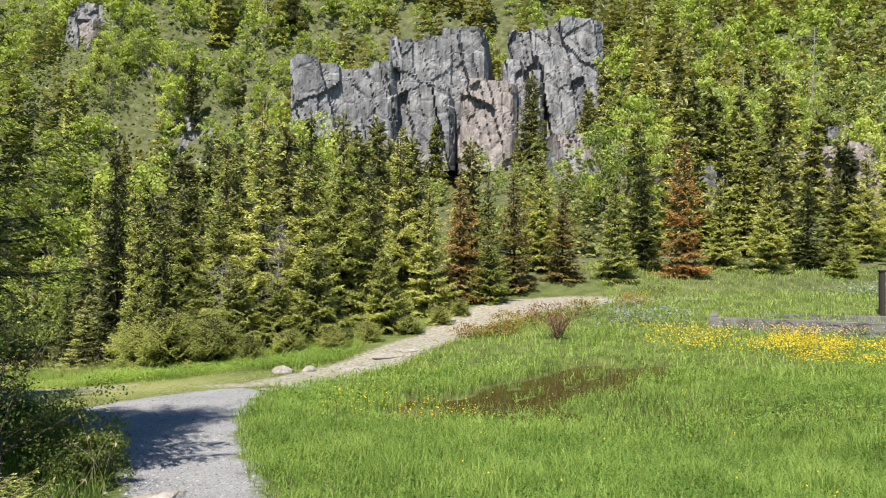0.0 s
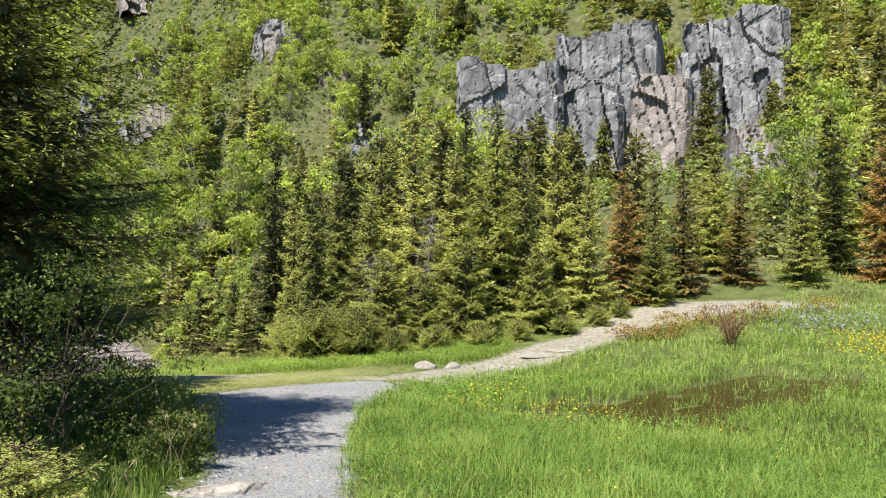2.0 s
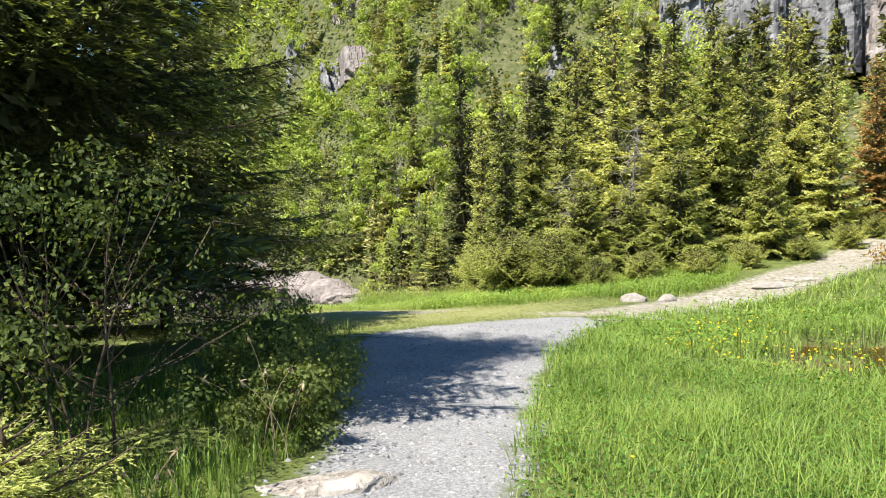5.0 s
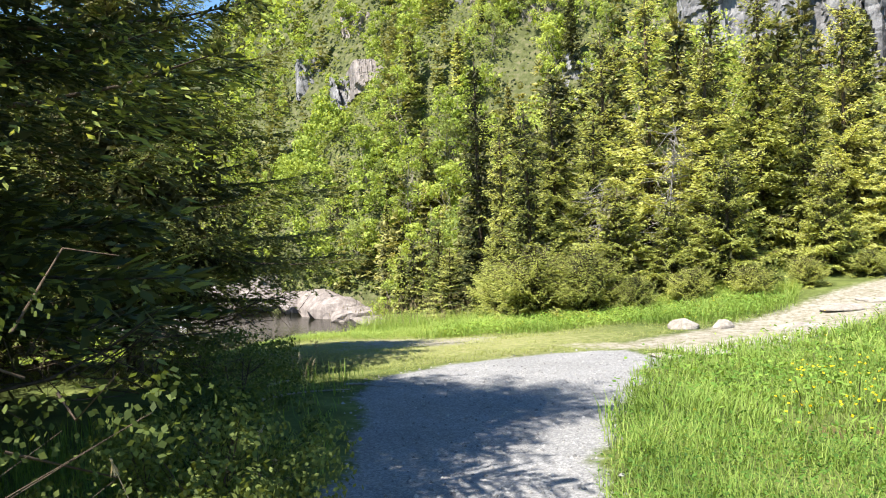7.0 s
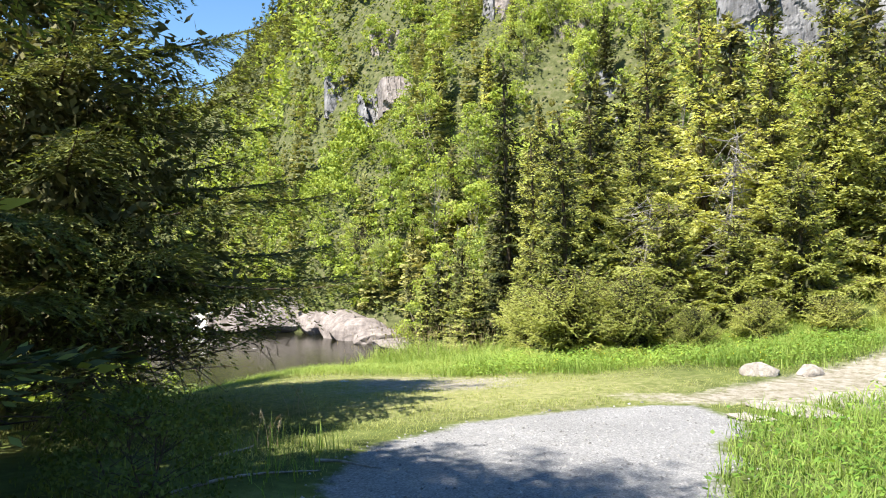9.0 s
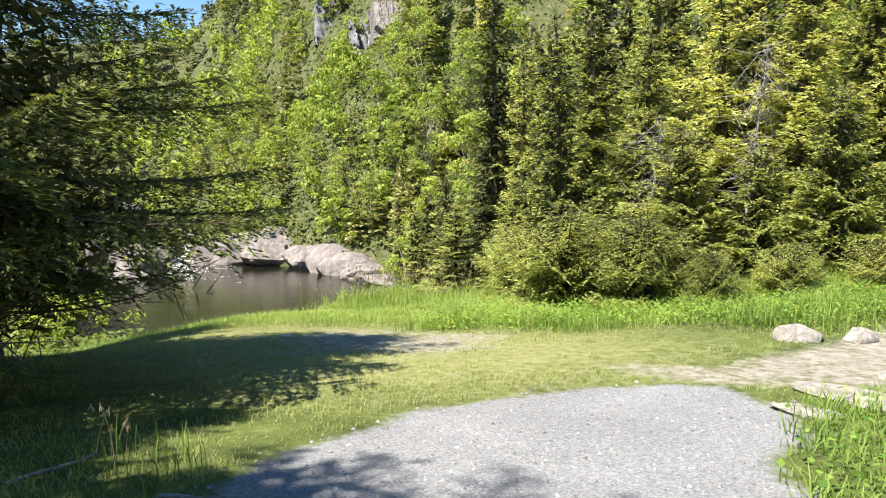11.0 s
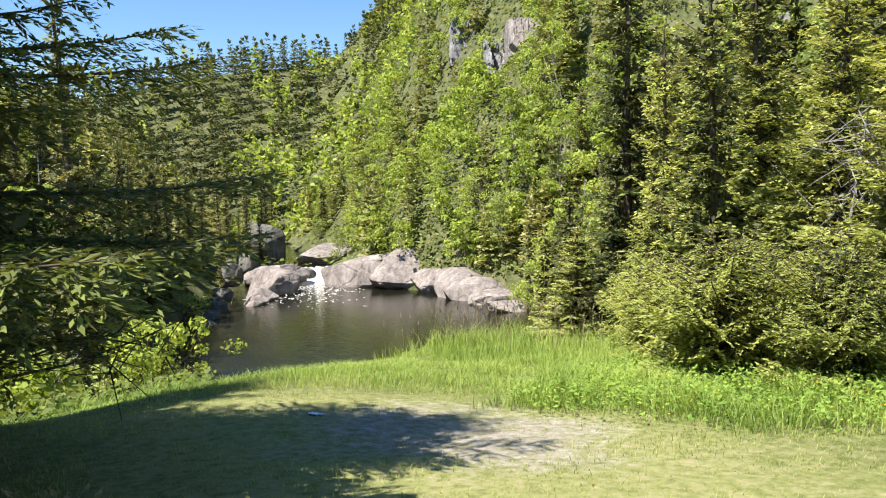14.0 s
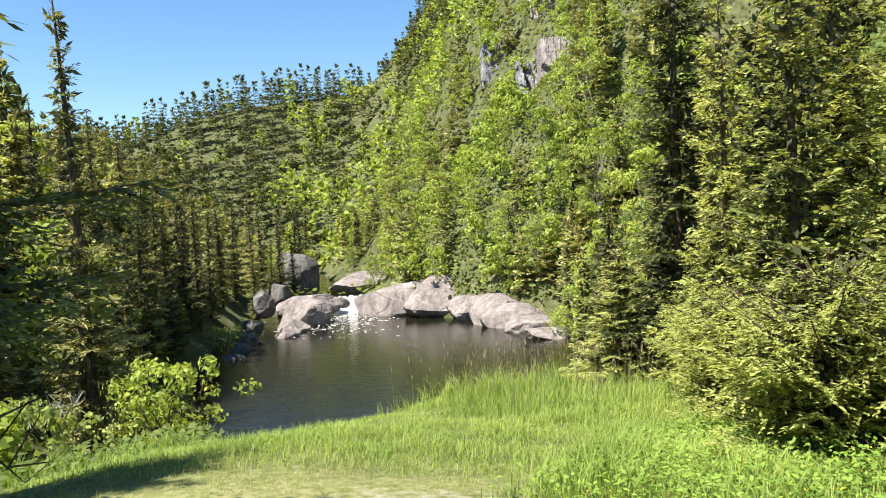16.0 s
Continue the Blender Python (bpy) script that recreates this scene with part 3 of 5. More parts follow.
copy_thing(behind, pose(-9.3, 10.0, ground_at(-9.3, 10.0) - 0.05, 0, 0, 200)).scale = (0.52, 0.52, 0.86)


def bare_branches(parent, count, seed):
    """Dead lower limbs with bare twigs, sweeping down from the trunk."""
    g = np.random.default_rng(seed)
    for k in range(count):
        t = Tris()
        az, ln, z0 = g.uniform(0, 6.283), g.uniform(2.0, 4.0), g.uniform(0.4, 1.7)
        f = np.linspace(0, 1, 7)
        p = np.stack([math.cos(az) * ln * f, math.sin(az) * ln * f, z0 - 0.45 * np.sin(f * 2.6) * z0 + 0.25 * f ** 2], 1)
        tube(t, p, np.linspace(0.022, 0.005, 7), 5)
        for m in range(26):
            a = np.array([np.interp(g.uniform(0.25, 1), f, p[:, c]) for c in range(3)])
            b = a + np.array([math.cos(az), math.sin(az), 0]) * 0.2 + g.normal(0, 0.17, 3)
            tube(t, [a, b, b + g.normal(0, 0.12, 3) + np.array([0, 0, 0.05])], [0.007, 0.004, 0.0015], 3)
        part("bare_branch", t.mesh("bare_branch", M_BARK, True), parent, "bare dead lower branch with fine twigs")


bare_branches(big, 24, 77)
bare_branches(near, 9, 78)

# ---- thicket between the lawn and the trail ----
KINDS = (
    dict(h=6.0, r=1.8, mat=M_SPRUCE, whorls=19, per=9, seg=0.105, droop=0.26, ragged=0.4, fresh=0.5, taper=0.72, heart=6),
    dict(h=6.6, r=2.1, mat=M_SPRUCE, whorls=17, per=8, seg=0.11, droop=0.2, ragged=0.5, fresh=0.4, taper=0.7, gap=0.08, heart=6),
    dict(h=5.0, r=1.45, mat=M_SPRUCE, whorls=17, per=8, seg=0.095, droop=0.26, ragged=0.38, fresh=0.55, taper=0.8, heart=6),
    dict(h=7.2, r=1.5, mat=M_SPRUCE_DARK, whorls=22, per=8, seg=0.11, droop=0.32, ragged=0.42, fresh=0.4, taper=0.85, heart=6),
    dict(h=5.0, r=1.45, mat=M_SPRUCE_RUST, whorls=17, per=8, seg=0.105, droop=0.28, ragged=0.42, taper=0.8, heart=6),
    dict(h=1.5, r=1.5, mat=M_YOUNG, whorls=10, per=11, seg=0.06, droop=0.12, ragged=0.4, taper=0.45, fresh=0.2, crest=0.9, thick=0.34, heart=16, clump=0.75, low=0.0),
    dict(h=6.6, r=2.0, mat=M_SPRUCE_FAR, whorls=17, per=7, seg=0.22, droop=0.28, ragged=0.45, taper=0.75, limbs=False, thick=0.42),
    dict(h=2.9, r=1.35, mat=M_YOUNG, whorls=12, per=10, seg=0.075, droop=0.2, ragged=0.4, taper=0.6, fresh=0.35, thick=0.36, heart=12, low=0.01),
)
MADE = {}


def plant(kind, at, tall, wide, label, turn):
    """A spruce of one of the kinds, drawn to its own height and spread."""
    kw = dict(KINDS[kind])
    h, r, mat = kw.pop("h"), kw.pop("r"), kw.pop("mat")
    if kind not in MADE:
        MADE[kind] = ob = spruce("spruce_tree", label, h, r, 30 + kind, mat, "spruce thicket", at, turn, **kw)
    else:
        ob = copy_thing(MADE[kind], pose(at[0], at[1], ground_at(*at) - 0.04, 0, 0, turn))
        ob["label"] = label
    ob.scale = (wide / r, wide / r, tall / h)
    return ob


GREEN, LOW_BUSH, RUST = "dense green spruce in the thicket by the trail", "low bushy young spruce with bright new growth", "half-dead spruce with rust-brown needles"
for kind, x, y, tall, wide, label in (
        (5, -7.8, 22.4, 1.45, 1.55, LOW_BUSH), (5, -6.5, 22.1, 1.3, 1.2, LOW_BUSH), (5, -5.35, 21.8, 0.8, 0.65, LOW_BUSH), (5, -4.4, 22.5, 0.75, 0.8, LOW_BUSH), (5, -3.3, 23.1, 0.65, 0.7, LOW_BUSH), (5, -2.3, 24.0, 0.6, 0.65, LOW_BUSH), (5, -1.1, 25.4, 0.55, 0.7, LOW_BUSH), (5, -0.1, 26.8, 0.6, 0.7, LOW_BUSH), (5, -9.1, 23.6, 1.3, 1.1, LOW_BUSH), (5, 0.6, 28.0, 0.6, 0.6, LOW_BUSH),
        (7, -3.9, 24.3, 3.0, 1.35, "bushy young spruce with bright green shoots"), (7, -6.2, 23.5, 2.7, 1.5, "bushy young spruce with bright green shoots"), (7, -5.0, 23.6, 2.2, 1.2, "bushy young spruce with bright green shoots"), (7, -1.9, 25.9, 2.6, 1.2, "bushy young spruce with bright green shoots"), (7, -9.9, 25.2, 2.4, 1.2, "bushy young spruce with bright green shoots"), (7, 1.8, 30.2, 2.6, 1.2, "bushy young spruce with bright green shoots"),
        (2, -8.6, 24.2, 5.2, 1.3, GREEN), (0, -7.3, 25.3, 4.6, 1.5, GREEN), (1, -6.2, 26.9, 7.4, 2.2, "ragged spruce with a bare forked crown"), (0, -4.6, 26.0, 5.6, 1.7, GREEN), (0, -3.5, 27.4, 7.3, 1.8, GREEN), (2, -2.4, 26.8, 5.6, 1.4, GREEN), (1, -1.6, 29.8, 6.6, 1.8, GREEN), (2, -0.5, 28.6, 4.6, 1.3, GREEN),
        (3, -11.3, 27.0, 7.6, 1.4, "dark narrow spruce at the edge of the thicket"), (2, -10.2, 26.2, 5.4, 1.2, GREEN), (0, -9.2, 27.8, 5.6, 1.6, GREEN), (1, -8.0, 29.0, 7.0, 1.9, GREEN), (3, -5.0, 29.6, 7.4, 1.5, GREEN),
        (4, 0.7, 30.4, 4.8, 1.3, RUST), (4, 3.0, 33.0, 5.0, 1.3, RUST), (2, 1.9, 32.4, 5.0, 1.3, GREEN), (4, 5.2, 34.2, 3.9, 1.3, RUST), (2, 7.5, 34.2, 4.6, 1.25, GREEN), (0, 4.6, 36.4, 5.6, 1.5, GREEN),
        (3, 9.4, 37.0, 5.6, 1.3, GREEN), (4, 10.9, 35.4, 6.0, 1.6, RUST), (2, 13.2, 37.4, 4.2, 1.3, GREEN), (0, 15.2, 36.4, 5.0, 1.4, GREEN), (3, 17.6, 37.8, 4.6, 1.2, GREEN), (2, 19.4, 38.6, 4.4, 1.3, GREEN), (7, 18.4, 36.0, 1.6, 1.1, "bushy young spruce with bright green shoots"), (0, 21.5, 39.6, 5.6, 1.6, GREEN), (0, 24.5, 37.6, 6.0, 1.7, GREEN),
        (6, -11.4, 30.6, 6.0, 1.7, GREEN), (6, -13.6, 32.0, 6.6, 1.6, GREEN), (6, -11.0, 33.6, 7.0, 1.9, GREEN), (6, -8.5, 32.0, 6.6, 1.9, GREEN), (6, -6.4, 32.4, 7.0, 1.9, GREEN), (6, -3.4, 32.4, 6.6, 1.9, GREEN), (6, -1.4, 33.6, 6.6, 1.8, GREEN), (6, -3.0, 35.6, 7.2, 1.9, GREEN), (6, -14.8, 35.4, 6.8, 1.8, GREEN), (6, -17.5, 38.6, 6.6, 1.8, GREEN), (6, -12.5, 37.4, 7.0, 1.9, GREEN), (6, 1.2, 35.6, 6.2, 1.7, GREEN)):
    plant(kind, (x, y), tall, wide, label, (x * 97 + y * 41) % 360)

# ---- crag and outcrops ----


def cell(a, b, seed):
    """A random value for each unit square."""
    v = np.sin(np.floor(a) * 127.1 + np.floor(b) * 311.7 + seed * 74.7) * 43758.5453
    return v - np.floor(v)


def cliff(name, label, x, y, z, wide, tall, mat, seed, lean=0.18, depth=7.0, turn=0.0, block=1.0, step_out=1.0):
    """A jointed rock face of stepped columns, running back into the slope."""
    nx, nz = max(10, int(wide / 0.16)), max(8, int(tall / 0.22))
    a, b = np.meshgrid(np.linspace(-0.5, 0.5, nx) * wide, np.linspace(0, 1, nz))
    warp_x, warp_z = 0.18 * waves(a, b * tall, 1.6, seed), 0.9 * waves(a + 9, b * tall, 2.7, seed + 2)
    top = tall * (0.86 + 0.14 * cell((a + 0.3 * waves(a, a, 2.0, seed)) / (1.9 * block), a * 0, seed + 5))
    hgt = b * top
    tilt = hgt * 0.22
    d = 2.8 * cell((a + warp_x + tilt) / (2.1 * block), (hgt + warp_z + a * 0.5) / (6.5 * block), seed) + 1.1 * cell((a + warp_x + tilt * 0.8) / (0.9 * block), (hgt + warp_z - a * 0.6) / (3.1 * block), seed + 1) + 0.22 * cell((a + tilt) / (0.45 * block), (hgt + warp_x + a) / (1.3 * block), seed + 2)
    d = d * step_out * block + 0.06 * waves(a, hgt, 0.6, seed)
    yy = d + lean * hgt
    edge = np.maximum(np.abs(a) / (0.5 * wide) - 0.86, 0) * 7
    yy = yy + edge * 1.3
    rows = [np.stack([a, yy, hgt], -1)]
    for k, back in ((1, 0.35), (2, 1.0)):
        last = rows[0][-1].copy()
        last[:, 1] += depth * back
        last[:, 2] += 0.35 * waves(last[:, 0], last[:, 1], 1.1, seed) - 0.5 * back
        rows.append(last[None])
    g = np.concatenate(rows, 0)
    side_l, side_r = g[:, :1].copy(), g[:, -1:].copy()
    side_l[..., 1] += depth
    side_r[..., 1] += depth
    g = np.concatenate([side_l, g, side_r], 1)
    h, w = g.shape[:2]
    i, j = np.meshgrid(np.arange(w - 1), np.arange(h - 1))
    p = (j * w + i).ravel()
    me = mesh_from(name, g.reshape(-1, 3), np.stack([p, p + 1, p + w + 1, p + w], 1), mat)
    ob = tagged(new(name, me), label, "rock", "rock faces on the slope")
    ob.matrix_basis = pose(x, y, z, 0, 0, turn)
    return ob


CRAG = "jointed grey cliff face above the spruces"
cliff("crag", CRAG, -9.3, 74.0, 9.0, 10.4, 12.0, M_CLIFF, 1, 0.12, 9, 8, 1.5, 0.6)
cliff("crag", CRAG, -2.4, 75.0, 9.3, 6.8, 14.0, M_CLIFF, 2, 0.08, 9, -4, 1.4, 0.6)
cliff("crag", CRAG, 1.9, 77.0, 10.0, 4.8, 14.4, M_CLIFF, 3, 0.06, 10, -6, 1.1, 0.6)
cliff("crag", "paler ribbed cliff foot with steep slabs", 3.9, 74.2, 9.0, 5.8, 9.6, M_SHORE, 4, 0.22, 10, -8, 1.0, 0.5)
cliff("crag", CRAG, 11.0, 79.0, 13.0, 10.4, 13.4, M_CLIFF, 5, 0.2, 10, -10, 1.6, 0.75)
cliff("crag", CRAG, 7.4, 76.5, 11.5, 4.4, 9.5, M_CLIFF, 15, 0.25, 10, -10, 0.9, 1.0)
cliff("crag", "dark jointed rock wall among trees", 31.0, 56.0, 3.6, 9.0, 8.0, M_CLIFF, 6, 0.15, 8, -25)
for x, y, z, wide, tall, seed in ((-33, 74, 18.5, 6, 4.5, 7), (-19, 72, 13.0, 5, 4.0, 8), (-22, 60, 9.0, 4, 3.0, 9), (12.0, 56, 6.5, 6, 4.5, 10), (17, 58, 7.0, 5, 4.0, 11), (22.5, 47, 3.8, 3.0, 4.5, 12)):
    cliff("rock_outcrop", "small grey rock outcrop on the wooded slope", x, y, float(height(x, y)) - 1.0, wide, tall, M_CLIFF, seed, 0.5, 5, 10, 0.7, 0.8)
LEDGES = ((-42.6, 95, 7.5, 6.5), (-34.9, 91, 5.5, 4.5), (-21.2, 88.5, 6.5, 5.5), (-25.7, 83.5, 4.0, 3.0), (11.0, 58.5, 5.0, 4.5), (23.5, 62.5, 4.5, 4.5), (17.8, 46.5, 2.6, 3.6), (25.0, 47.5, 5.0, 5.0),
          (-72.1, 110.5, 6.0, 6.5), (-77.2, 107.5, 6.0, 7.0), (-81.8, 105.8, 5.0, 4.5), (-44.8, 94.5, 4.0, 4.5), (-27.1, 85.2, 4.0, 6.0), (14.8, 59.0, 4.0, 4.0))
for k, (x, y, wide, tall) in enumerate(LEDGES):
    cliff("rock_outcrop", "broken rocky ledge among trees on the steep slope", x * 0.985, y - 1.4, float(height(x, y - 1.4)) - 0.8, wide, tall + 0.8, M_SHORE if k % 3 else M_CLIFF, 40 + k, 0.3, 7, 10 - k % 3 * 12 + (25 if x < -60 else 0), 0.6, 0.8)
for x, y, wide, tall, seed in ((-84, 131, 12, 9, 21), (-90, 143, 9, 7, 22), (-76, 120, 10, 6, 23), (-64, 100, 7, 4.5, 24), (-57, 95, 6, 4, 25), (-70, 139, 10, 8, 26)):
    cliff("rock_outcrop", "pale broken rock outcrop high on the valley side", x, y, float(height(x, y)) - 0.5, wide, tall * 1.25, M_SHORE if seed % 2 else M_CLIFF, seed, 0.5, 7, 40, 0.9, 0.9)


def boulder_mesh(seed, cuts=9, rough=0.10, level=4):
    """A worn boulder: a ball cut by random planes and roughened."""
    g = np.random.default_rng(seed)
    bm = bmesh.new()
    bmesh.ops.create_icosphere(bm, subdivisions=level, radius=1.0)
    v = np.array([p.co[:] for p in bm.verts])
    f = np.array([[q.index for q in p.verts] for p in bm.faces])
    bm.free()
    for k in range(cuts):
        nrm = unit(g.normal(0, 1, 3) + np.array([0, 0, 0.3 * (k % 2)]))
        cut = g.uniform(0.55, 0.88)
        over = np.maximum(v @ nrm - cut, 0)
        v = v - over[:, None] * nrm * 0.92
    for size, amp in ((0.7, rough), (0.25, rough * 0.4), (0.1, rough * 0.2)):
        v = v * (1 + amp * waves(v[:, 0] + v[:, 2] * 0.7, v[:, 1] - v[:, 2] * 0.5, size, seed))[:, None]
    return v, f


def boulder(name, label, at, size, mat, seed, group, turn=0.0, cuts=9, level=4, category="rock"):
    v, f = boulder_mesh(seed, cuts, 0.08, level)
    ob = tagged(new(name, mesh_from(name, v * np.array(size), f, mat, False)), label, category, group)
    ob.matrix_basis = pose(at[0], at[1], at[2], 0, 0, turn)
    return ob


SHORE_LABEL = "large rounded pinkish-grey boulder at the pool edge"
for x, y, z, a, b, c, seed, mat in (
        (-63.0, 75.2, -9.2, 5.3, 4.0, 4.6, 1, M_SHORE), (-58.0, 76.0, -8.6, 4.2, 3.6, 4.0, 2, M_SHORE), (-53.6, 75.4, -9.0, 3.4, 3.0, 3.6, 3, M_SHORE), (-49.5, 73.6, -9.2, 3.0, 2.6, 3.6, 4, M_SHORE),
        (-46.0, 71.8, -9.2, 2.8, 2.4, 3.0, 5, M_SHORE), (-43.0, 70.0, -9.4, 2.6, 2.2, 1.8, 6, M_SHORE), (-40.0, 68.2, -9.6, 2.2, 1.8, 1.2, 7, M_SHORE), (-76.0, 80.5, -7.6, 5.6, 3.4, 2.6, 8, M_SHORE), (-67.5, 81.5, -6.5, 4.5, 3.4, 3.4, 9, M_SHORE),
        (-67.6, 62.2, -9.2, 3.3, 2.6, 3.0, 10, M_SHORE), (-71.6, 66.2, -8.6, 2.9, 2.3, 2.3, 11, M_SHORE), (-64.5, 58.6, -9.7, 1.9, 1.5, 1.5, 12, M_SHORE), (-62.6, 56.4, -9.7, 1.6, 1.3, 1.2, 13, M_SHORE),
        (-61.5, 51.8, -9.5, 1.9, 1.5, 1.9, 14, M_DARKROCK), (-59.2, 49.6, -9.7, 1.5, 1.3, 1.3, 15, M_DARKROCK), (-57.2, 47.6, -9.7, 1.3, 1.2, 1.0, 16, M_DARKROCK), (-63.8, 53.4, -8.8, 1.8, 1.5, 1.7, 17, M_DARKROCK), (-71.0, 60.0, -7.6, 2.4, 2.0, 2.0, 18, M_DARKROCK), (-74.5, 64.5, -7.2, 2.6, 2.0, 2.4, 19, M_DARKROCK)):
    big_x = 1.2 if mat is M_SHORE and y > 66 else 0.75 if mat is M_DARKROCK else 1.0
    out = 2.4 if mat is M_SHORE and y > 67 else 0.0
    boulder("boulder", SHORE_LABEL if mat is M_SHORE else "dark angular boulder on the shaded river bank", (x - 0.55 * out, y - 0.83 * out, z), (a * big_x * (1.18 if big_x > 1 else 1.0), b * big_x, c * (0.78 if big_x > 1 else big_x)), mat, 100 + seed, "boulders round the pool", seed * 37, 22)
boulder("boulder", "tall dark rock standing beside the stream", (-87.5, 76.5, -7.5), (3.4, 3.0, 6.6), M_DARKROCK, 152, "boulders round the pool", 20, 26)
boulder("boulder", "small dark rock parting the cascade", (-71.3, 70.2, -8.7), (0.9, 0.8, 0.9), M_DARKROCK, 141, "boulders round the pool")


def cascade():
    """White water sliding between two boulders into the pool."""
    a, b = np.meshgrid(np.linspace(-1, 1, 26), np.linspace(0, 1, 22))
    x = a * (1.7 + 1.5 * b)
    y = -b * 4.2
    z = -0.1 - 1.55 * step(0.15, 0.8, b) + 0.12 * waves(a * 3, b * 4, 0.5, 2.0)
    i, j = np.meshgrid(np.arange(25), np.arange(21))
    p = (j * 26 + i).ravel()
    me = mesh_from("cascade", np.stack([x, y, z], -1).reshape(-1, 3), np.stack([p, p + 1, p + 27, p + 26], 1), M_FOAM, True)
    ob = tagged(new("cascade", me), "small white cascade between boulders", "waterfall", kind="structure")
    ob.matrix_basis = pose(-71.6, 72.2, WATER_Z + 1.62, 0, 0, 46)
    g = np.random.default_rng(3)
    t = Tris()
    n = 420
    f = g.random(n) ** 1.6
    base = np.stack([-68.6 + g.normal(0, 1, n) * (1.3 + 3 * f) + 8 * f, 69.2 + g.normal(0, 1, n) * (0.8 + 2.2 * f) - 11 * f, np.full(n, WATER_Z + 0.012)], 1)
    way = unit(np.stack([g.normal(0.6, 0.5, n), g.normal(-0.6, 0.5, n), np.zeros(n)], 1))
    tufts(t, base, way, np.stack([-way[:, 1], way[:, 0], way[:, 2]], 1), g.uniform(0.2, 0.9, n), g.uniform(0.05, 0.22, n))
    m = 160
    f = np.linspace(0, 1, m)
    base = np.stack([-66.5 + 17 * f, 70.2 + 2.2 * np.sin(f * 3.1), np.full(m, WATER_Z + 0.02)], 1)
    tufts(t, base, np.tile([0.99, 0.12, 0.0], (m, 1)), np.tile([-0.12, 0.99, 0.0], (m, 1)), 0.4, g.uniform(0.08, 0.3, m) * (1.1 - f))
    stuff("foam", t.mesh("foam", M_FOAM), "drifting streaks of pale foam on dark water", "foam")


cascade()

# ---- woods on the slopes ----


def replicate(variants, which, xs, ys, sizes, turns, sink=0.1):
    """Sets copies of ready shapes on the land, joined into one."""
    vs, fs, n = [], [], 0
    zs = height(xs, ys)
    for k in range(len(xs)):
        v, f = variants[which[k]]
        c, s_ = math.cos(turns[k]) * sizes[k], math.sin(turns[k]) * sizes[k]
        w = np.empty_like(v)
        w[:, 0], w[:, 1], w[:, 2] = v[:, 0] * c - v[:, 1] * s_ + xs[k], v[:, 0] * s_ + v[:, 1] * c + ys[k], v[:, 2] * sizes[k] + zs[k] - sink
        vs.append(w)
        fs.append(f + n)
        n += len(v)
    return np.concatenate(vs), np.concatenate(fs)


def arrays(t):
    return np.concatenate(t.v).astype(np.float32), np.concatenate(t.f)


OUTCROPS = ((-84, 131), (-90, 143), (-76, 120), (-64, 100), (-57, 95), (-70, 139), (-33, 74), (-19, 72))


def slope_sites(spacing, near_d, far_d, seed):
    g = np.random.default_rng(seed)
    lim = far_d + 5
    gx, gy = np.meshgrid(np.arange(-lim, 110, spacing), np.arange(14, lim, spacing))
    x, y = (gx + g.uniform(-0.48, 0.48, gx.shape) * spacing).ravel(), (gy + g.uniform(-0.48, 0.48, gx.shape) * spacing).ravel()
    d, b = np.hypot(x, y - 5), np.degrees(np.arctan2(-x, y - 5))
    ok = (d > near_d) & (d <= far_d) & (b > -34) & (b < 75)
    x, y, d = x[ok], y[ok], d[ok]
    z = height(x, y)
    u = -0.5 * x + 0.866 * y
    s = (x + 10) * 0.69 + (y - 38) * 0.72
    q = (x + 10) * -0.72 + (y - 38) * 0.69
    w = (x + 39) * -0.63 + (y - 33) * -0.77
    ok = (z > -7.9) & (np.where(q < 46, s, s + 16 * step(44, 66, q)) > 1) & ((y > 39) | (x < -14)) | (w > 3.5) & (u > 38) & (z > -8.5) | (q > 100)
    ok &= ~((w > 2) & (np.hypot(x, y - 5) < 100)) | (g.random(len(x)) < 0.5)
    ratio = x / np.maximum(y, 1)
    crag = (ratio > -0.195) & (ratio < 0.185) & (y > 42) & (y < 83.5 + 4 * (x > 6)) & (z + 5.5 > 1.6 + 0.135 * y)
    for ox, oy, wide, _ in LEDGES:
        ok &= np.hypot(x - ox * 0.97, y - oy + 2.5) > 1.0 + 0.25 * wide
    clear = (np.hypot(x + 71, y - 70) < 6) | ((np.abs(s + 18 + 0.15 * (q - 68)) < 2.6) & (q > 66) & (q < 112))
    ok &= ~crag & ~clear
    for ox, oy in OUTCROPS:
        ok &= np.hypot(x - ox - 0.02 * ox, y - oy + 4) > 5.5
    return x[ok], y[ok], z[ok]


def leafy_share(x, y):
    q = (x + 10) * -0.72 + (y - 38) * 0.69
    w = (x + 39) * -0.63 + (y - 33) * -0.77
    share = 0.34 + 0.34 * step(20, 55, q) - 0.45 * step(125, 190, q)
    return np.where(w > 2, 0.03, share) + np.where(w > 2, 0.15, 0.5) * waves(x, y, 9.0, 1.5)


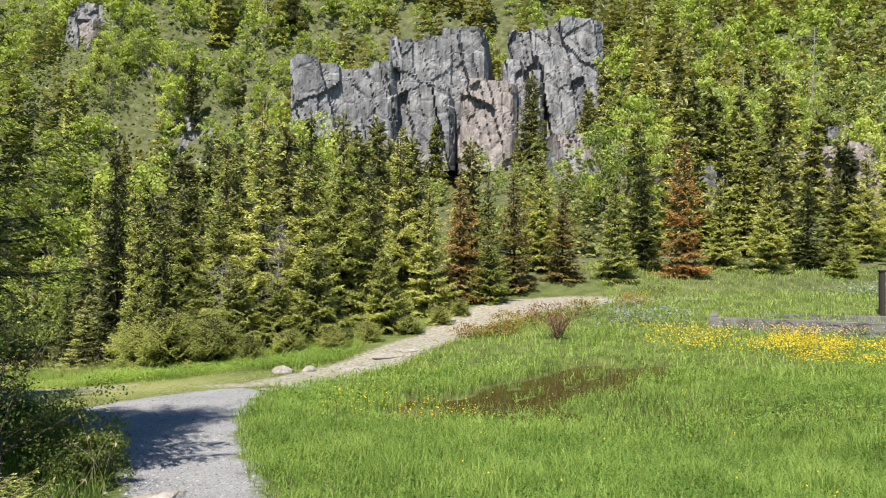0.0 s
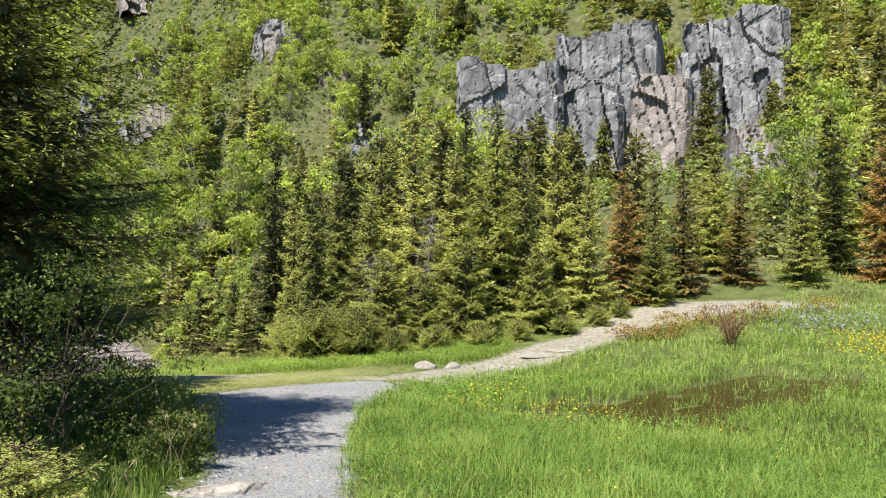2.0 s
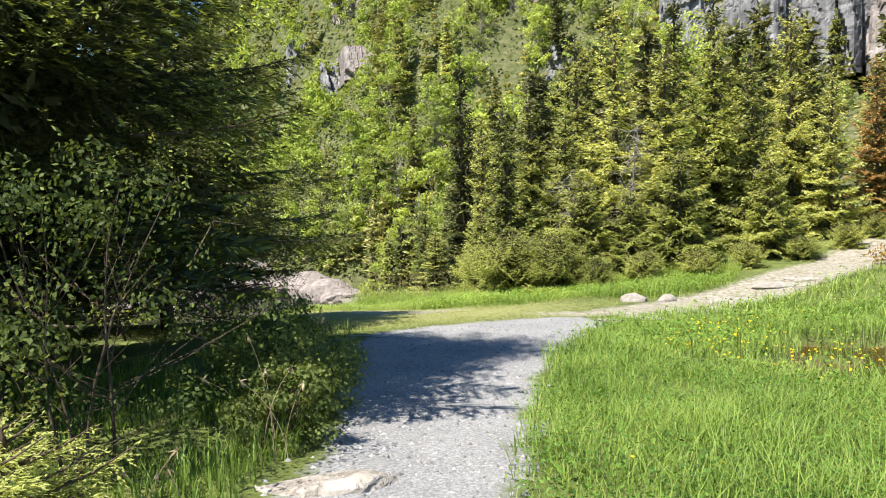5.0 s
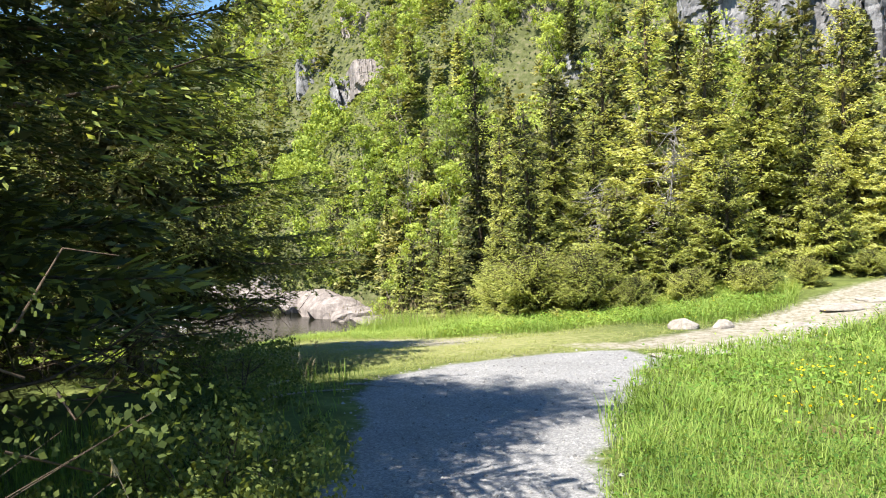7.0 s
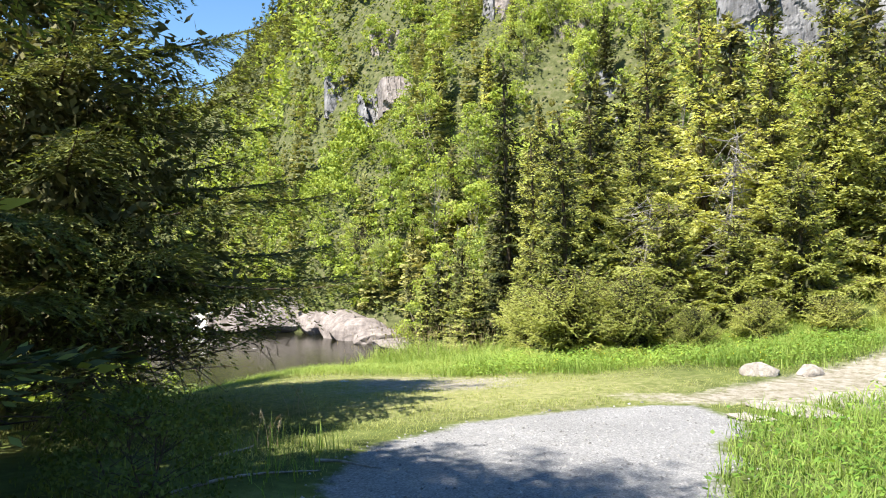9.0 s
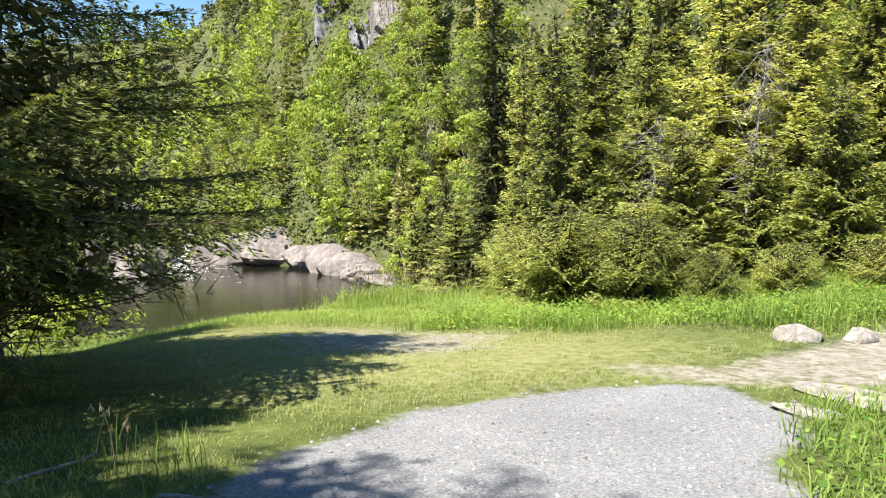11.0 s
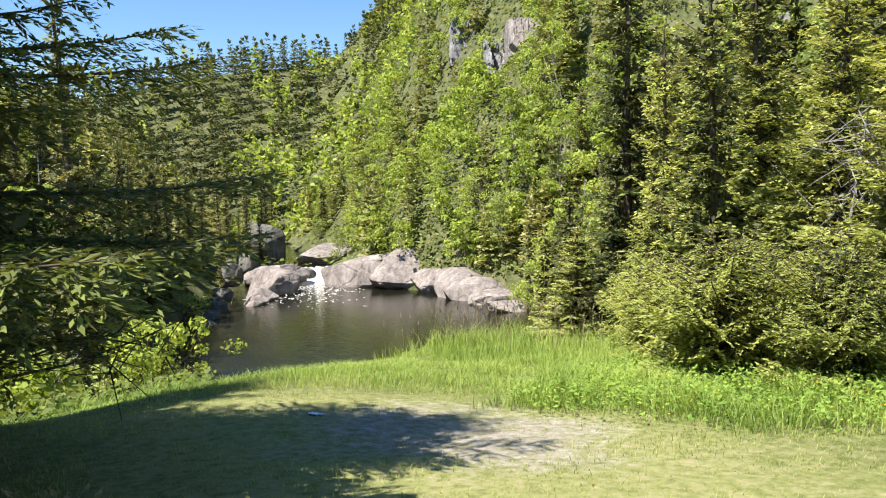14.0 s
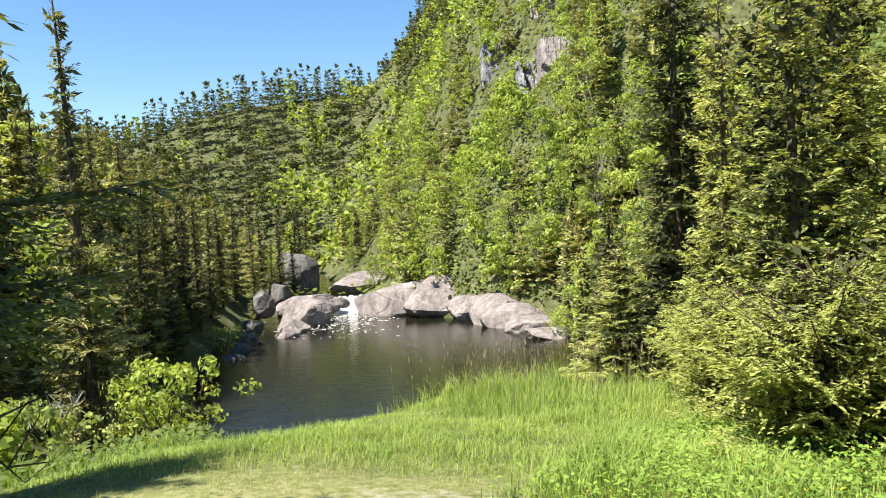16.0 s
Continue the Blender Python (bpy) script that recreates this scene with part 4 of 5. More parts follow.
MID_SPRUCE, MID_LEAFY = [], []
for k in range(5):
    wood, crown = spruce_parts(6.4 + 0.5 * k, 1.65 + 0.12 * k, 60 + k, whorls=15, per=6, seg=0.29, thick=0.5, low=0.03, droop=0.36, ragged=0.45, limbs=False, jitter=0.4, taper=1.0, heart=4)
    ob = thing("spruce_tree", "slim spruce on the wooded slope", "tree", "slope spruces", pose(-30 - k, 60, ground_at(-30 - k, 60)))
    part("trunk", wood.mesh("trunk", M_BARK, True), ob)
    part("crown", crown_mesh(crown, M_SPRUCE_FAR if k % 2 else M_SPRUCE), ob)
    MID_SPRUCE.append((ob, arrays(crown)))
    wood, crown = leafy_parts(5.2 + 0.5 * k, 1.9 + 0.15 * k, 80 + k, clumps=44, leaves=52, leaf=0.19, trunk=0.05, low=0.10, stems=2)
    ob = thing("birch_tree", "bright green broadleaf tree on the wooded slope", "tree", "slope broadleaf trees", pose(-34 - k, 66, ground_at(-34 - k, 66)))
    part("trunk", wood.mesh("trunk", M_PALE_BARK, True), ob)
    part("crown", crown.mesh("crown", M_LEAF if k % 2 == 0 else M_LEAF_DIM), ob)
    MID_LEAFY.append((ob, arrays(crown)))

g = np.random.default_rng(21)
x, y, z = slope_sites(2.45, 36, 84, 4)
order = np.argsort(np.hypot(x, y))
x, y, z = x[order], y[order], z[order]
pick_leafy = g.random(len(x)) < leafy_share(x, y)
FIRST = 300
for k in range(min(FIRST, len(x))):
    ob, _ = (MID_LEAFY if pick_leafy[k] else MID_SPRUCE)[k % 5]
    c = copy_thing(ob, pose(x[k], y[k], z[k] - 0.1, 0, 0, g.uniform(0, 360)))
    size = g.uniform(0.62, 1.12) * (1.35 if (x[k] + 39) * -0.63 + (y[k] - 33) * -0.77 > 2 else 1.0)
    c.scale = (size, size, size * g.uniform(0.9, 1.15))


def wood_stuff(sel, variants, mat, name, label):
    n = len(sel[0])
    v, f = replicate(variants, g.integers(0, len(variants), n), sel[0], sel[1], g.uniform(0.6, 1.12, n), g.uniform(0, 6.28, n))
    stuff(name, mesh_from(name, v, f, mat), label, "wood")


def sparse(kind, seed):
    if kind == "spruce":
        return arrays(spruce_parts(6.8, 1.5, seed, whorls=9, per=5, seg=0.68, thick=0.55, taper=1.0, jitter=0.4, low=0.05, droop=0.3, ragged=0.45, heart=0, clump=0.5)[1])
    return arrays(leafy_parts(5.4, 2.1, seed, clumps=24, leaves=22, leaf=0.36, low=0.08)[1])


rest = np.arange(len(x)) >= FIRST
far_s, far_l = [sparse("spruce", 200 + k) for k in range(5)], [sparse("leafy", 210 + k) for k in range(4)]
wood_stuff((x[rest & ~pick_leafy], y[rest & ~pick_leafy]), far_s, M_SPRUCE_FAR, "spruce_wood", "spruces growing thickly on the far slope")
wood_stuff((x[rest & pick_leafy], y[rest & pick_leafy]), far_l, M_LEAF, "broadleaf_wood", "bright green broadleaf trees on the far slope")
for k, (bx, by, size) in enumerate(((-37, 76, 1.4), (-40, 80, 1.5), (-43, 77, 1.3), (-34.5, 79, 1.3), (-39, 72, 1.1), (-46, 82, 1.3), (-30, 62, 1.1), (-27, 58, 1.0), (-24, 64, 1.2), (-50, 80, 1.2), (-33, 68, 1.0))):
    ob = copy_thing(MID_LEAFY[(k % 3) * 2][0], pose(bx, by, ground_at(bx, by) - 0.1, 0, 0, k * 71))
    ob.scale = (size, size, size)
for k in range(64):
    bx, by = g.uniform(-48, -16), g.uniform(70, 99)
    if min(math.hypot(bx - a * 0.985, by - b + 3.5) for a, b, _, _ in LEDGES) > 2.6:
        ob = copy_thing((MID_SPRUCE if k % 3 == 0 else MID_LEAFY)[k % 5][0], pose(bx, by, ground_at(bx, by) - 0.1, 0, 0, k * 71))
        size = g.uniform(0.65, 1.05)
        ob.scale = (size, size, size * (1.2 if k % 3 == 0 else 1.0))
gx, gy = np.meshgrid(np.arange(-20, 30, 1.9), np.arange(40, 92, 2.2))
x, y = (gx + g.uniform(-0.9, 0.9, gx.shape)).ravel(), (gy + g.uniform(-1, 1, gx.shape)).ravel()
ok = (x / y > -0.2) & (x / y < 0.24) & ((y < 73) | (x > 14) | (y > 88)) & (g.random(len(x)) < 0.55)
x, y = x[ok], y[ok]
n = len(x)
half = g.random(n) < 0.55
for sel, variants, mat, name, label in ((half, far_l, M_LEAF_DIM, "slope_shrubs", "low leafy shrubs on the slope below the crag"), (~half, far_s, M_SPRUCE_FAR, "slope_saplings", "young spruces on the slope below the crag")):
    k = int(sel.sum())
    v, f = replicate(variants, g.integers(0, 4, k), x[sel], y[sel], g.uniform(0.25, 0.5, k), g.uniform(0, 6.28, k))
    stuff(name, mesh_from(name, v, f, mat), label, "shrubs")
x, y, z = slope_sites(2.9, 84, 140, 5)
pick_leafy = g.random(len(x)) < leafy_share(x, y)
wood_stuff((x[~pick_leafy], y[~pick_leafy]), far_s, M_SPRUCE_FAR, "spruce_wood", "spruces growing thickly on the far slope")
wood_stuff((x[pick_leafy], y[pick_leafy]), far_l, M_LEAF, "broadleaf_wood", "bright green broadleaf trees on the far slope")
x, y, z = slope_sites(3.6, 140, 268, 6)
far_s, far_l = [arrays(spruce_parts(8.0, 1.5, 220 + k, whorls=8, per=4, seg=0.9, thick=0.5, low=0.05, droop=0.42, ragged=0.4, taper=1.0, heart=0, clump=0.34, crest=0.2)[1]) for k in range(4)], [arrays(leafy_parts(5.4, 2.2, 230 + k, clumps=12, leaves=5, leaf=1.1, low=0.06)[1]) for k in range(3)]
pick_leafy = g.random(len(x)) < leafy_share(x, y)
wood_stuff((x[~pick_leafy], y[~pick_leafy]), far_s, M_SPRUCE_FAR, "spruce_wood", "distant spruce wood up to the skyline")
wood_stuff((x[pick_leafy], y[pick_leafy]), far_l, M_LEAF, "broadleaf_wood", "distant broadleaf trees below the skyline")

# ---- grass ----


def blades(pts, zs, h, w, g, lean=0.35):
    """Bent grass blades: a base, a middle and a tip each."""
    n = len(pts)
    az = g.uniform(0, 6.283, n)
    d = np.stack([np.cos(az), np.sin(az), np.zeros(n)], 1)
    sd = np.stack([-np.sin(az), np.cos(az), np.zeros(n)], 1)
    base = np.stack([pts[:, 0], pts[:, 1], zs - 0.02], 1)
    b = (lean * h * g.uniform(0.2, 1.4, n))[:, None]
    hh, ww = h[:, None], (np.broadcast_to(w, n))[:, None]
    up = np.array([0, 0, 1.0])
    v = np.stack([base - sd * ww * 0.5, base + sd * ww * 0.5, base + d * b * 0.3 + up * hh * 0.6 + sd * ww * 0.42, base + d * b * 0.3 + up * hh * 0.6 - sd * ww * 0.42, base + d * b + up * hh], 1)
    i = np.arange(n)[:, None] * 5
    return v.reshape(-1, 3), np.concatenate([i + np.array([0, 1, 2]), i + np.array([0, 2, 3]), i + np.array([3, 2, 4])])


def scatter(n, x0, x1, y0, y1, keep, seed):
    g = np.random.default_rng(seed)
    p = np.stack([g.uniform(x0, x1, n), g.uniform(y0, y1, n)], 1)
    return p[g.random(n) < keep(p[:, 0], p[:, 1])], g


def open_ground(x, y):
    """Where nothing is worn bare."""
    bare = np.maximum(gravel_mask(x, y), trail_mask(x, y) * 0.92)
    return np.clip(1 - 1.15 * bare - 0.8 * worn_mask(x, y), 0, 1)


def grass(name, label, mat, n, box, keep, tall, width, seed, lean=0.35):
    p, g = scatter(n, *box, keep, seed)
    clump = np.clip(0.75 + 0.35 * waves(p[:, 0], p[:, 1], 0.37, seed) + 0.3 * waves(p[:, 0], p[:, 1], 1.3, seed + 1), 0.3, 1.4)
    h = tall * g.uniform(0.35, 1.3, len(p)) * clump
    v, f = blades(p, height(p[:, 0], p[:, 1]), h, width, g, lean)
    stuff(name, mesh_from(name, v, f, mat), label, "grass")


def herbs(name, label, mat, n, box, keep, tall, leaf, seed):
    """Small broad leaves held nearly level over the grass."""
    p, g = scatter(n, *box, keep, seed)
    n = len(p)
    z = height(p[:, 0], p[:, 1]) + tall * g.uniform(0.1, 1.0, n)
    az = g.uniform(0, 6.283, n)
    way = unit(np.stack([np.cos(az), np.sin(az), g.normal(0.1, 0.35, n)], 1))
    sd = unit(np.cross(way, g.normal(0, 0.35, (n, 3)) + np.array([0, 0, 1.0])))
    t = Tris()
    tufts(t, np.stack([p[:, 0], p[:, 1], z], 1), way, sd, leaf * g.uniform(0.6, 1.5, n), leaf * g.uniform(0.4, 0.8, n))
    stuff(name, t.mesh(name, mat), label, "plants")


def right_of_path(x, y):
    hi = np.interp(y, [0, 3, 6.5, 7.6, 10.7, 12.7, 13.8, 16.6, 18.5, 21, 23, 27, 29, 31], [0.9, 0.7, -1.3, -1.8, -2.8, -3.35, -3.5, -3.8, -2.7, -1.1, -0.3, 1.8, 4.0, 6.5])
    return np.clip((x - hi) / 0.3 + 0.3, 0, 1) * (1 - 0.97 * np.clip(mud_mask(x, y) * 1.5, 0, 1))


MEADOW = "lush green meadow grass beside the path"
grass("meadow_grass", MEADOW, M_GRASS, 100000, (-3.6, 8, 3.2, 12), right_of_path, 0.27, 0.0065, 301, 0.9)
grass("meadow_grass", MEADOW, M_GRASS, 70000, (-4.2, 11, 12, 20), right_of_path, 0.24, 0.010, 302, 0.9)
grass("meadow_grass", MEADOW, M_GRASS, 44000, (-3, 23, 18, 38), right_of_path, 0.26, 0.022, 303, 0.8)
herbs("meadow_herbs", "small broad-leaved herbs among the meadow grass", M_HERB, 72000, (-3.6, 8, 3.2, 12), right_of_path, 0.22, 0.030, 311)
herbs("meadow_herbs", "small broad-leaved herbs among the meadow grass", M_HERB, 52000, (-4.2, 14, 12, 26), lambda x, y: right_of_path(x, y) * np.clip(0.55 + 0.9 * waves(x, y, 2.1, 3.0), 0.05, 1), 0.30, 0.055, 312)
grass("marsh_sedge", "brownish sedge standing in shallow marsh water", M_SEDGE, 26000, (-2, 9, 13, 21), lambda x, y: np.clip(mud_mask(x, y) * 0.12 + 0.4 * band(13.0, 15.8, y, 1.0) * band(3.2, 8.0, x, 1.5), 0, 1), 0.34, 0.012, 304)


def lawn_keep(x, y):
    u = -0.5 * x + 0.866 * y
    return open_ground(x, y) * np.clip((gravel_mask(x, y) < 0.3) * 1.0, 0, 1) * (u < 27) * (1 - 0.4 * lawn_mask(x, y)) * (1 - right_of_path(x, y) * (y < 19))


grass("lawn_grass", "short trodden yellowish-green lawn grass", M_LAWN, 190000, (-17, -2.6, 12.5, 23.5), lawn_keep, 0.06, 0.006, 305, 0.9)
grass("path_edge_grass", "green grass tufts along the shaded path edge", M_GRASS, 46000, (-7.5, 0, 3.2, 13.5), lambda x, y: open_ground(x, y) * (gravel_mask(x, y) < 0.15) * (1 - right_of_path(x, y)) * (waves(x, y, 0.9, 2.0) > -0.5) * np.clip(1 - 0.85 * step(8.5, 11, y), 0, 1), 0.26, 0.009, 306, 0.5)


def bank_keep(x, y):
    u, v = -0.5 * x + 0.866 * y, 0.866 * x + 0.5 * y
    edge = 25.6 - 0.26 * np.clip(v - 0.5, 0, 9) + 0.8 * waves(x, y, 0.9, 3.0)
    return np.clip((u - edge - 0.6) / 1.8, 0, 1) * np.clip((v + 1.0) / 2, 0, 1) * (u < 32) * (x > -16.5)


grass("bank_grass", "tall bright grass along the crest of the river bank", M_GRASS, 120000, (-17, -2.4, 15, 29), bank_keep, 0.44, 0.0075, 307, 0.8)
grass("bank_grass", "tall bright grass along the foot of the thicket", M_GRASS, 46000, (-9.5, -2.4, 19.3, 23.8), lambda x, y: np.clip((y - (20.2 + 0.10 * (x + 5) + 0.5 * waves(x, y, 0.7, 1.0))) / 1.3, 0, 1) * open_ground(x, y), 0.30, 0.008, 308, 0.9)

grass("bank_grass", "short fresh grass between the lawn and the bank crest", M_GRASS, 110000, (-17, -7, 18.5, 28), lambda x, y: np.clip((-0.5 * x + 0.866 * y - 22.6) / 1.5, 0, 1) * (-0.5 * x + 0.866 * y < 31) * open_ground(x, y), 0.15, 0.007, 317, 0.9)
herbs("bank_herbs", "bright leafy herbs below the thicket", M_HERB, 16000, (-9.5, -2.6, 19.6, 22.6), lambda x, y: np.clip((y - (20.0 + 0.10 * (x + 5))) / 1.0, 0, 1) * open_ground(x, y), 0.24, 0.05, 318)
grass("bank_grass", "patchy green grass on the slope down to the river", M_GRASS, 26000, (-34, -16.5, 15, 27), lambda x, y: np.clip(0.45 + 0.9 * waves(x, y, 2.2, 4.0), 0, 1) * (height(x, y) > -9.2), 0.45, 0.030, 309, 0.7)
herbs("slope_undergrowth", "low leafy undergrowth on the shaded river bank", M_SHRUB, 12000, (-58, -38, 20, 42), lambda x, y: 0.8 * (height(x, y) > -9.0), 0.9, 0.36, 316)
herbs("bank_herbs", "leafy herbs on the slope down to the river", M_SHRUB, 9000, (-34, -16.5, 15, 27), lambda x, y: np.clip(0.4 - 0.9 * waves(x, y, 2.2, 4.0), 0, 1) * (height(x, y) > -9.2), 0.5, 0.16, 315)

for k in range(16):
    bx, by = along(92 + 2.0 * k, -18 - 0.15 * (24 + 2.0 * k) + (4.2 if k % 2 else -4.2) + g.uniform(-1.2, 1.2))
    ob = copy_thing((MID_SPRUCE if k % 3 == 0 else MID_LEAFY)[k % 5][0], pose(bx, by, ground_at(bx, by) - 0.2, 0, 0, k * 71))
    size = g.uniform(0.7, 1.1)
    ob.scale = (size, size, size)
for k in range(22):
    bx, by = along(70 + 2.6 * k, (-14.5 if k % 2 else -11.0) + 0.05 * k + g.uniform(-1.5, 1.5))
    ob = copy_thing(MID_LEAFY[k % 5][0], pose(bx, by, ground_at(bx, by) - 0.2, 0, 0, k * 67))
    size = g.uniform(0.6, 1.0)
    ob.scale = (size, size, size)


def slope_keep(x, y):
    z = height(x, y)
    s_ = (x + 10) * 0.69 + (y - 38) * 0.72
    return (z > -8.5) * np.clip((y - 37.5) / 2 + (x < -14) * np.clip((s_ + 3) / 3, 0, 1), 0, 1) * (np.abs(x / y + 0.01) > 0.13)


herbs("slope_undergrowth", "low leafy undergrowth covering the wooded slope", M_SHRUB, 22000, (-62, 34, 36, 100), slope_keep, 0.8, 0.40, 313)
herbs("slope_undergrowth", "low leafy undergrowth covering the wooded slope", M_SHRUB, 18000, (-120, -45, 60, 150), slope_keep, 1.1, 0.7, 314)

herbs("slope_undergrowth", "leafy undergrowth above the shore boulders", M_LEAF_DIM, 14000, (-70, -36, 64, 94), lambda x, y: 0.9 * (height(x, y) > -8.2), 1.2, 0.32, 319)

# ---- tall spruces and bushes on the far bank of the pool ----
wood, crown = spruce_parts(11.5, 2.0, 400, whorls=26, per=7, seg=0.15, thick=0.32, low=0.08, droop=0.34, ragged=0.5, gap=0.08, limbs=False, jitter=0.4, taper=0.95, heart=6)
tall = thing("spruce_tree", "tall thin brownish spruce on the far river bank", "tree", "river bank spruces", pose(-34.3, 27.4, ground_at(-34.3, 27.4)))
part("trunk", wood.mesh("trunk", M_BARK, True), tall)
part("crown", crown_mesh(crown, M_SPRUCE_FAR), tall)
tall.scale = (1.4, 1.4, 1.5)
for x, y, size in ((-37.5, 28.4, 1.0), (-40, 31.5, 0.9), (-44, 33.0, 0.95), (-36, 22.5, 1.15), (-47.5, 36.0, 0.9), (-51.0, 38.0, 1.0), (-54, 41.0, 0.85), (-42.5, 26.5, 1.1), (-48.5, 31.0, 1.1), (-56.5, 41.5, 0.95), (-60, 45.5, 0.9), (-65, 49.5, 1.0), (-69, 53.0, 0.9), (-73.5, 57.0, 1.0), (-79, 62.0, 1.0), (-83, 67, 0.9), (-55, 35, 1.1), (-62, 40, 1.1), (-70, 46, 1.1), (-91, 79, 1.0), (-95, 83, 1.1), (-84, 71.5, 0.95), (-80, 68.5, 0.8), (-99, 87, 1.0), (-93, 75, 1.1), (-87, 69, 1.1), (-83.5, 73.0, 0.7), (-90.5, 76.0, 0.8), (-78, 66, 0.6), (-75.5, 62, 0.7)):
    c = copy_thing(tall, pose(x, y, ground_at(x, y) - 0.1, 0, 0, (x * 53 + y * 17) % 360))
    c.scale = (size, size, size)
for x, y, h, r, seed, mat in ((-28.6, 27.2, 2.8, 1.8, 410, M_LEAF), (-25.5, 22.0, 2.0, 1.5, 416, M_LEAF_DIM), (-21.5, 20.0, 1.5, 1.2, 417, M_LEAF), (-32.5, 28.5, 2.2, 1.5, 411, M_LEAF_DIM), (-62.5, 50.6, 2.6, 1.9, 412, M_LEAF_DIM), (-67.5, 55.5, 2.2, 1.6, 413, M_LEAF_DIM), (-52.5, 76.5, 3.4, 2.4, 414, M_LEAF), (-47, 74.5, 3.2, 2.2, 415, M_LEAF)):
    leafy("leafy_bush", "bright leafy bush on the river bank", "shrub", h, r, seed, mat, "river bank bushes", (x, y), M_BARK, clumps=46, leaves=34, leaf=0.17, trunk=0.05, low=0.05, stems=4)
plant(2, (-12.2, 26.6), 2.3, 1.1, "small olive-brown spruce on the river bank", 30)
plant(3, (-14.6, 30.4), 5.0, 1.3, GREEN, 130)
for x, y, tall, wide in ((7.4, 66.0, 8.0, 2.2), (-1.5, 67.0, 4.5, 1.6), (-8.5, 66.0, 5.0, 1.8), (12.5, 68.0, 6.0, 2.0), (-0.2, 83.5, 5.0, 1.7), (-4.5, 82.5, 4.5, 1.7), (-10.5, 82.0, 4.0, 1.6), (6.6, 85.5, 4.5, 1.6), (-7.4, 82.6, 5.5, 1.6), (2.9, 85.0, 6.0, 1.6)):
    plant(6, (x, y), tall, wide, "dark spruce growing on the ledges of the crag", (x * 53 + y * 29) % 360)

# ---- small plants by the path ----
sapling = spruce("spruce_sapling", "knee-high spruce sapling with bright new tips", 0.62, 0.7, 418, M_YOUNG, "spruce saplings", (-3.4, 5.6), whorls=7, per=7, seg=0.036, thick=0.24, low=0.12, droop=0.2, heart=0, fresh=0.5, taper=0.7)
copy_thing(sapling, pose(-3.7, 4.9, ground_at(-3.7, 4.9), 0, 0, 140))
copy_thing(sapling, pose(-3.5, 5.9, ground_at(-3.5, 5.9), 0, 0, 250))
for x, y, h, r, seed in ((-3.9, 6.7, 1.9, 0.9, 420), (-4.6, 5.7, 2.2, 1.0, 421), (-4.2, 8.6, 0.7, 0.6, 422), (-5.0, 9.6, 0.6, 0.6, 423), (-6.6, 11.4, 0.7, 0.7, 424), (-3.6, 7.9, 0.5, 0.4, 425)):
    leafy("leafy_shrub", "thin leafy shrub in the shade of the spruces", "shrub", h, r, seed, M_SHRUB, "shrubs under the spruces", (x, y), M_BARK, clumps=60, leaves=70, leaf=0.032, trunk=0.012, low=0.04, stems=4)


def stalks(x, y, n, h, seed, label):
    """Dry bent stalks with seed heads."""
    g = np.random.default_rng(seed)
    ob = thing("dry_stalks", label, "grass", "dry stalks", pose(x, y, ground_at(x, y)))
    for k in range(n):
        t, head = Tris(), Tris()
        az, ln, bend = g.uniform(0, 6.283), h * g.uniform(0.6, 1.15), g.uniform(0.1, 0.6)
        f = np.linspace(0, 1, 6)
        p = np.stack([g.normal(0, 0.08) + math.cos(az) * bend * ln * f ** 2, g.normal(0, 0.08) + math.sin(az) * bend * ln * f ** 2, ln * (f - 0.25 * bend * f ** 3) - 0.02], 1)
        tube(t, p, np.linspace(0.0035, 0.0015, 6), 3)
        w = unit(g.normal(0, 0.35, (9, 3)) + unit(p[-1:] - p[-2:-1]))
        tufts(head, np.repeat(p[-1:], 9, 0) - w * 0.05, w, unit(np.cross(w, g.normal(0, 1, (9, 3)))), 0.07, 0.010)
        stem = part("stem", t.mesh("stem", M_DRY, True), ob)
        part("seed_head", head.mesh("seed_head", M_DRY), stem)


for k, (x, y, n, h) in enumerate(((-3.35, 7.5, 6, 0.75), (-3.0, 6.3, 4, 0.5), (-7.3, 13.3, 7, 0.4), (-8.6, 15.2, 6, 0.4), (-4.3, 9.2, 4, 0.5))):
    stalks(x, y, n, h, 430 + k, "dry pale grass stalks with bent seed heads")

p, g = scatter(2600, -16.5, -8, 20, 29, lambda x, y: bank_keep(x, y) * (-0.5 * x + 0.866 * y > 26.2) * 0.8, 440)
t = Tris()
z0 = height(p[:, 0], p[:, 1])
for k in range(len(p)):
    h = g.uniform(0.5, 0.85)
    b = g.normal(0, 0.10, 2)
    a = np.array([p[k, 0], p[k, 1], z0[k]])
    c = a + np.array([b[0], b[1], h])
    w = unit(np.array([[b[0], b[1], h]]))
    tufts(t, a[None], w, unit(np.cross(w, [[g.normal(), g.normal(), 0.1]])), h, 0.006)
    tufts(t, np.repeat(c[None], 2, 0), np.repeat(w, 2, 0), unit(g.normal(0, 1, (2, 3)) * np.array([1, 1, 0.1])), g.uniform(0.08, 0.16), 0.022)
stuff("reed_grass", t.mesh("reed_grass", M_DRY), "tall pale seed heads above the bank grass", "grass")

# ---- buttercups ----


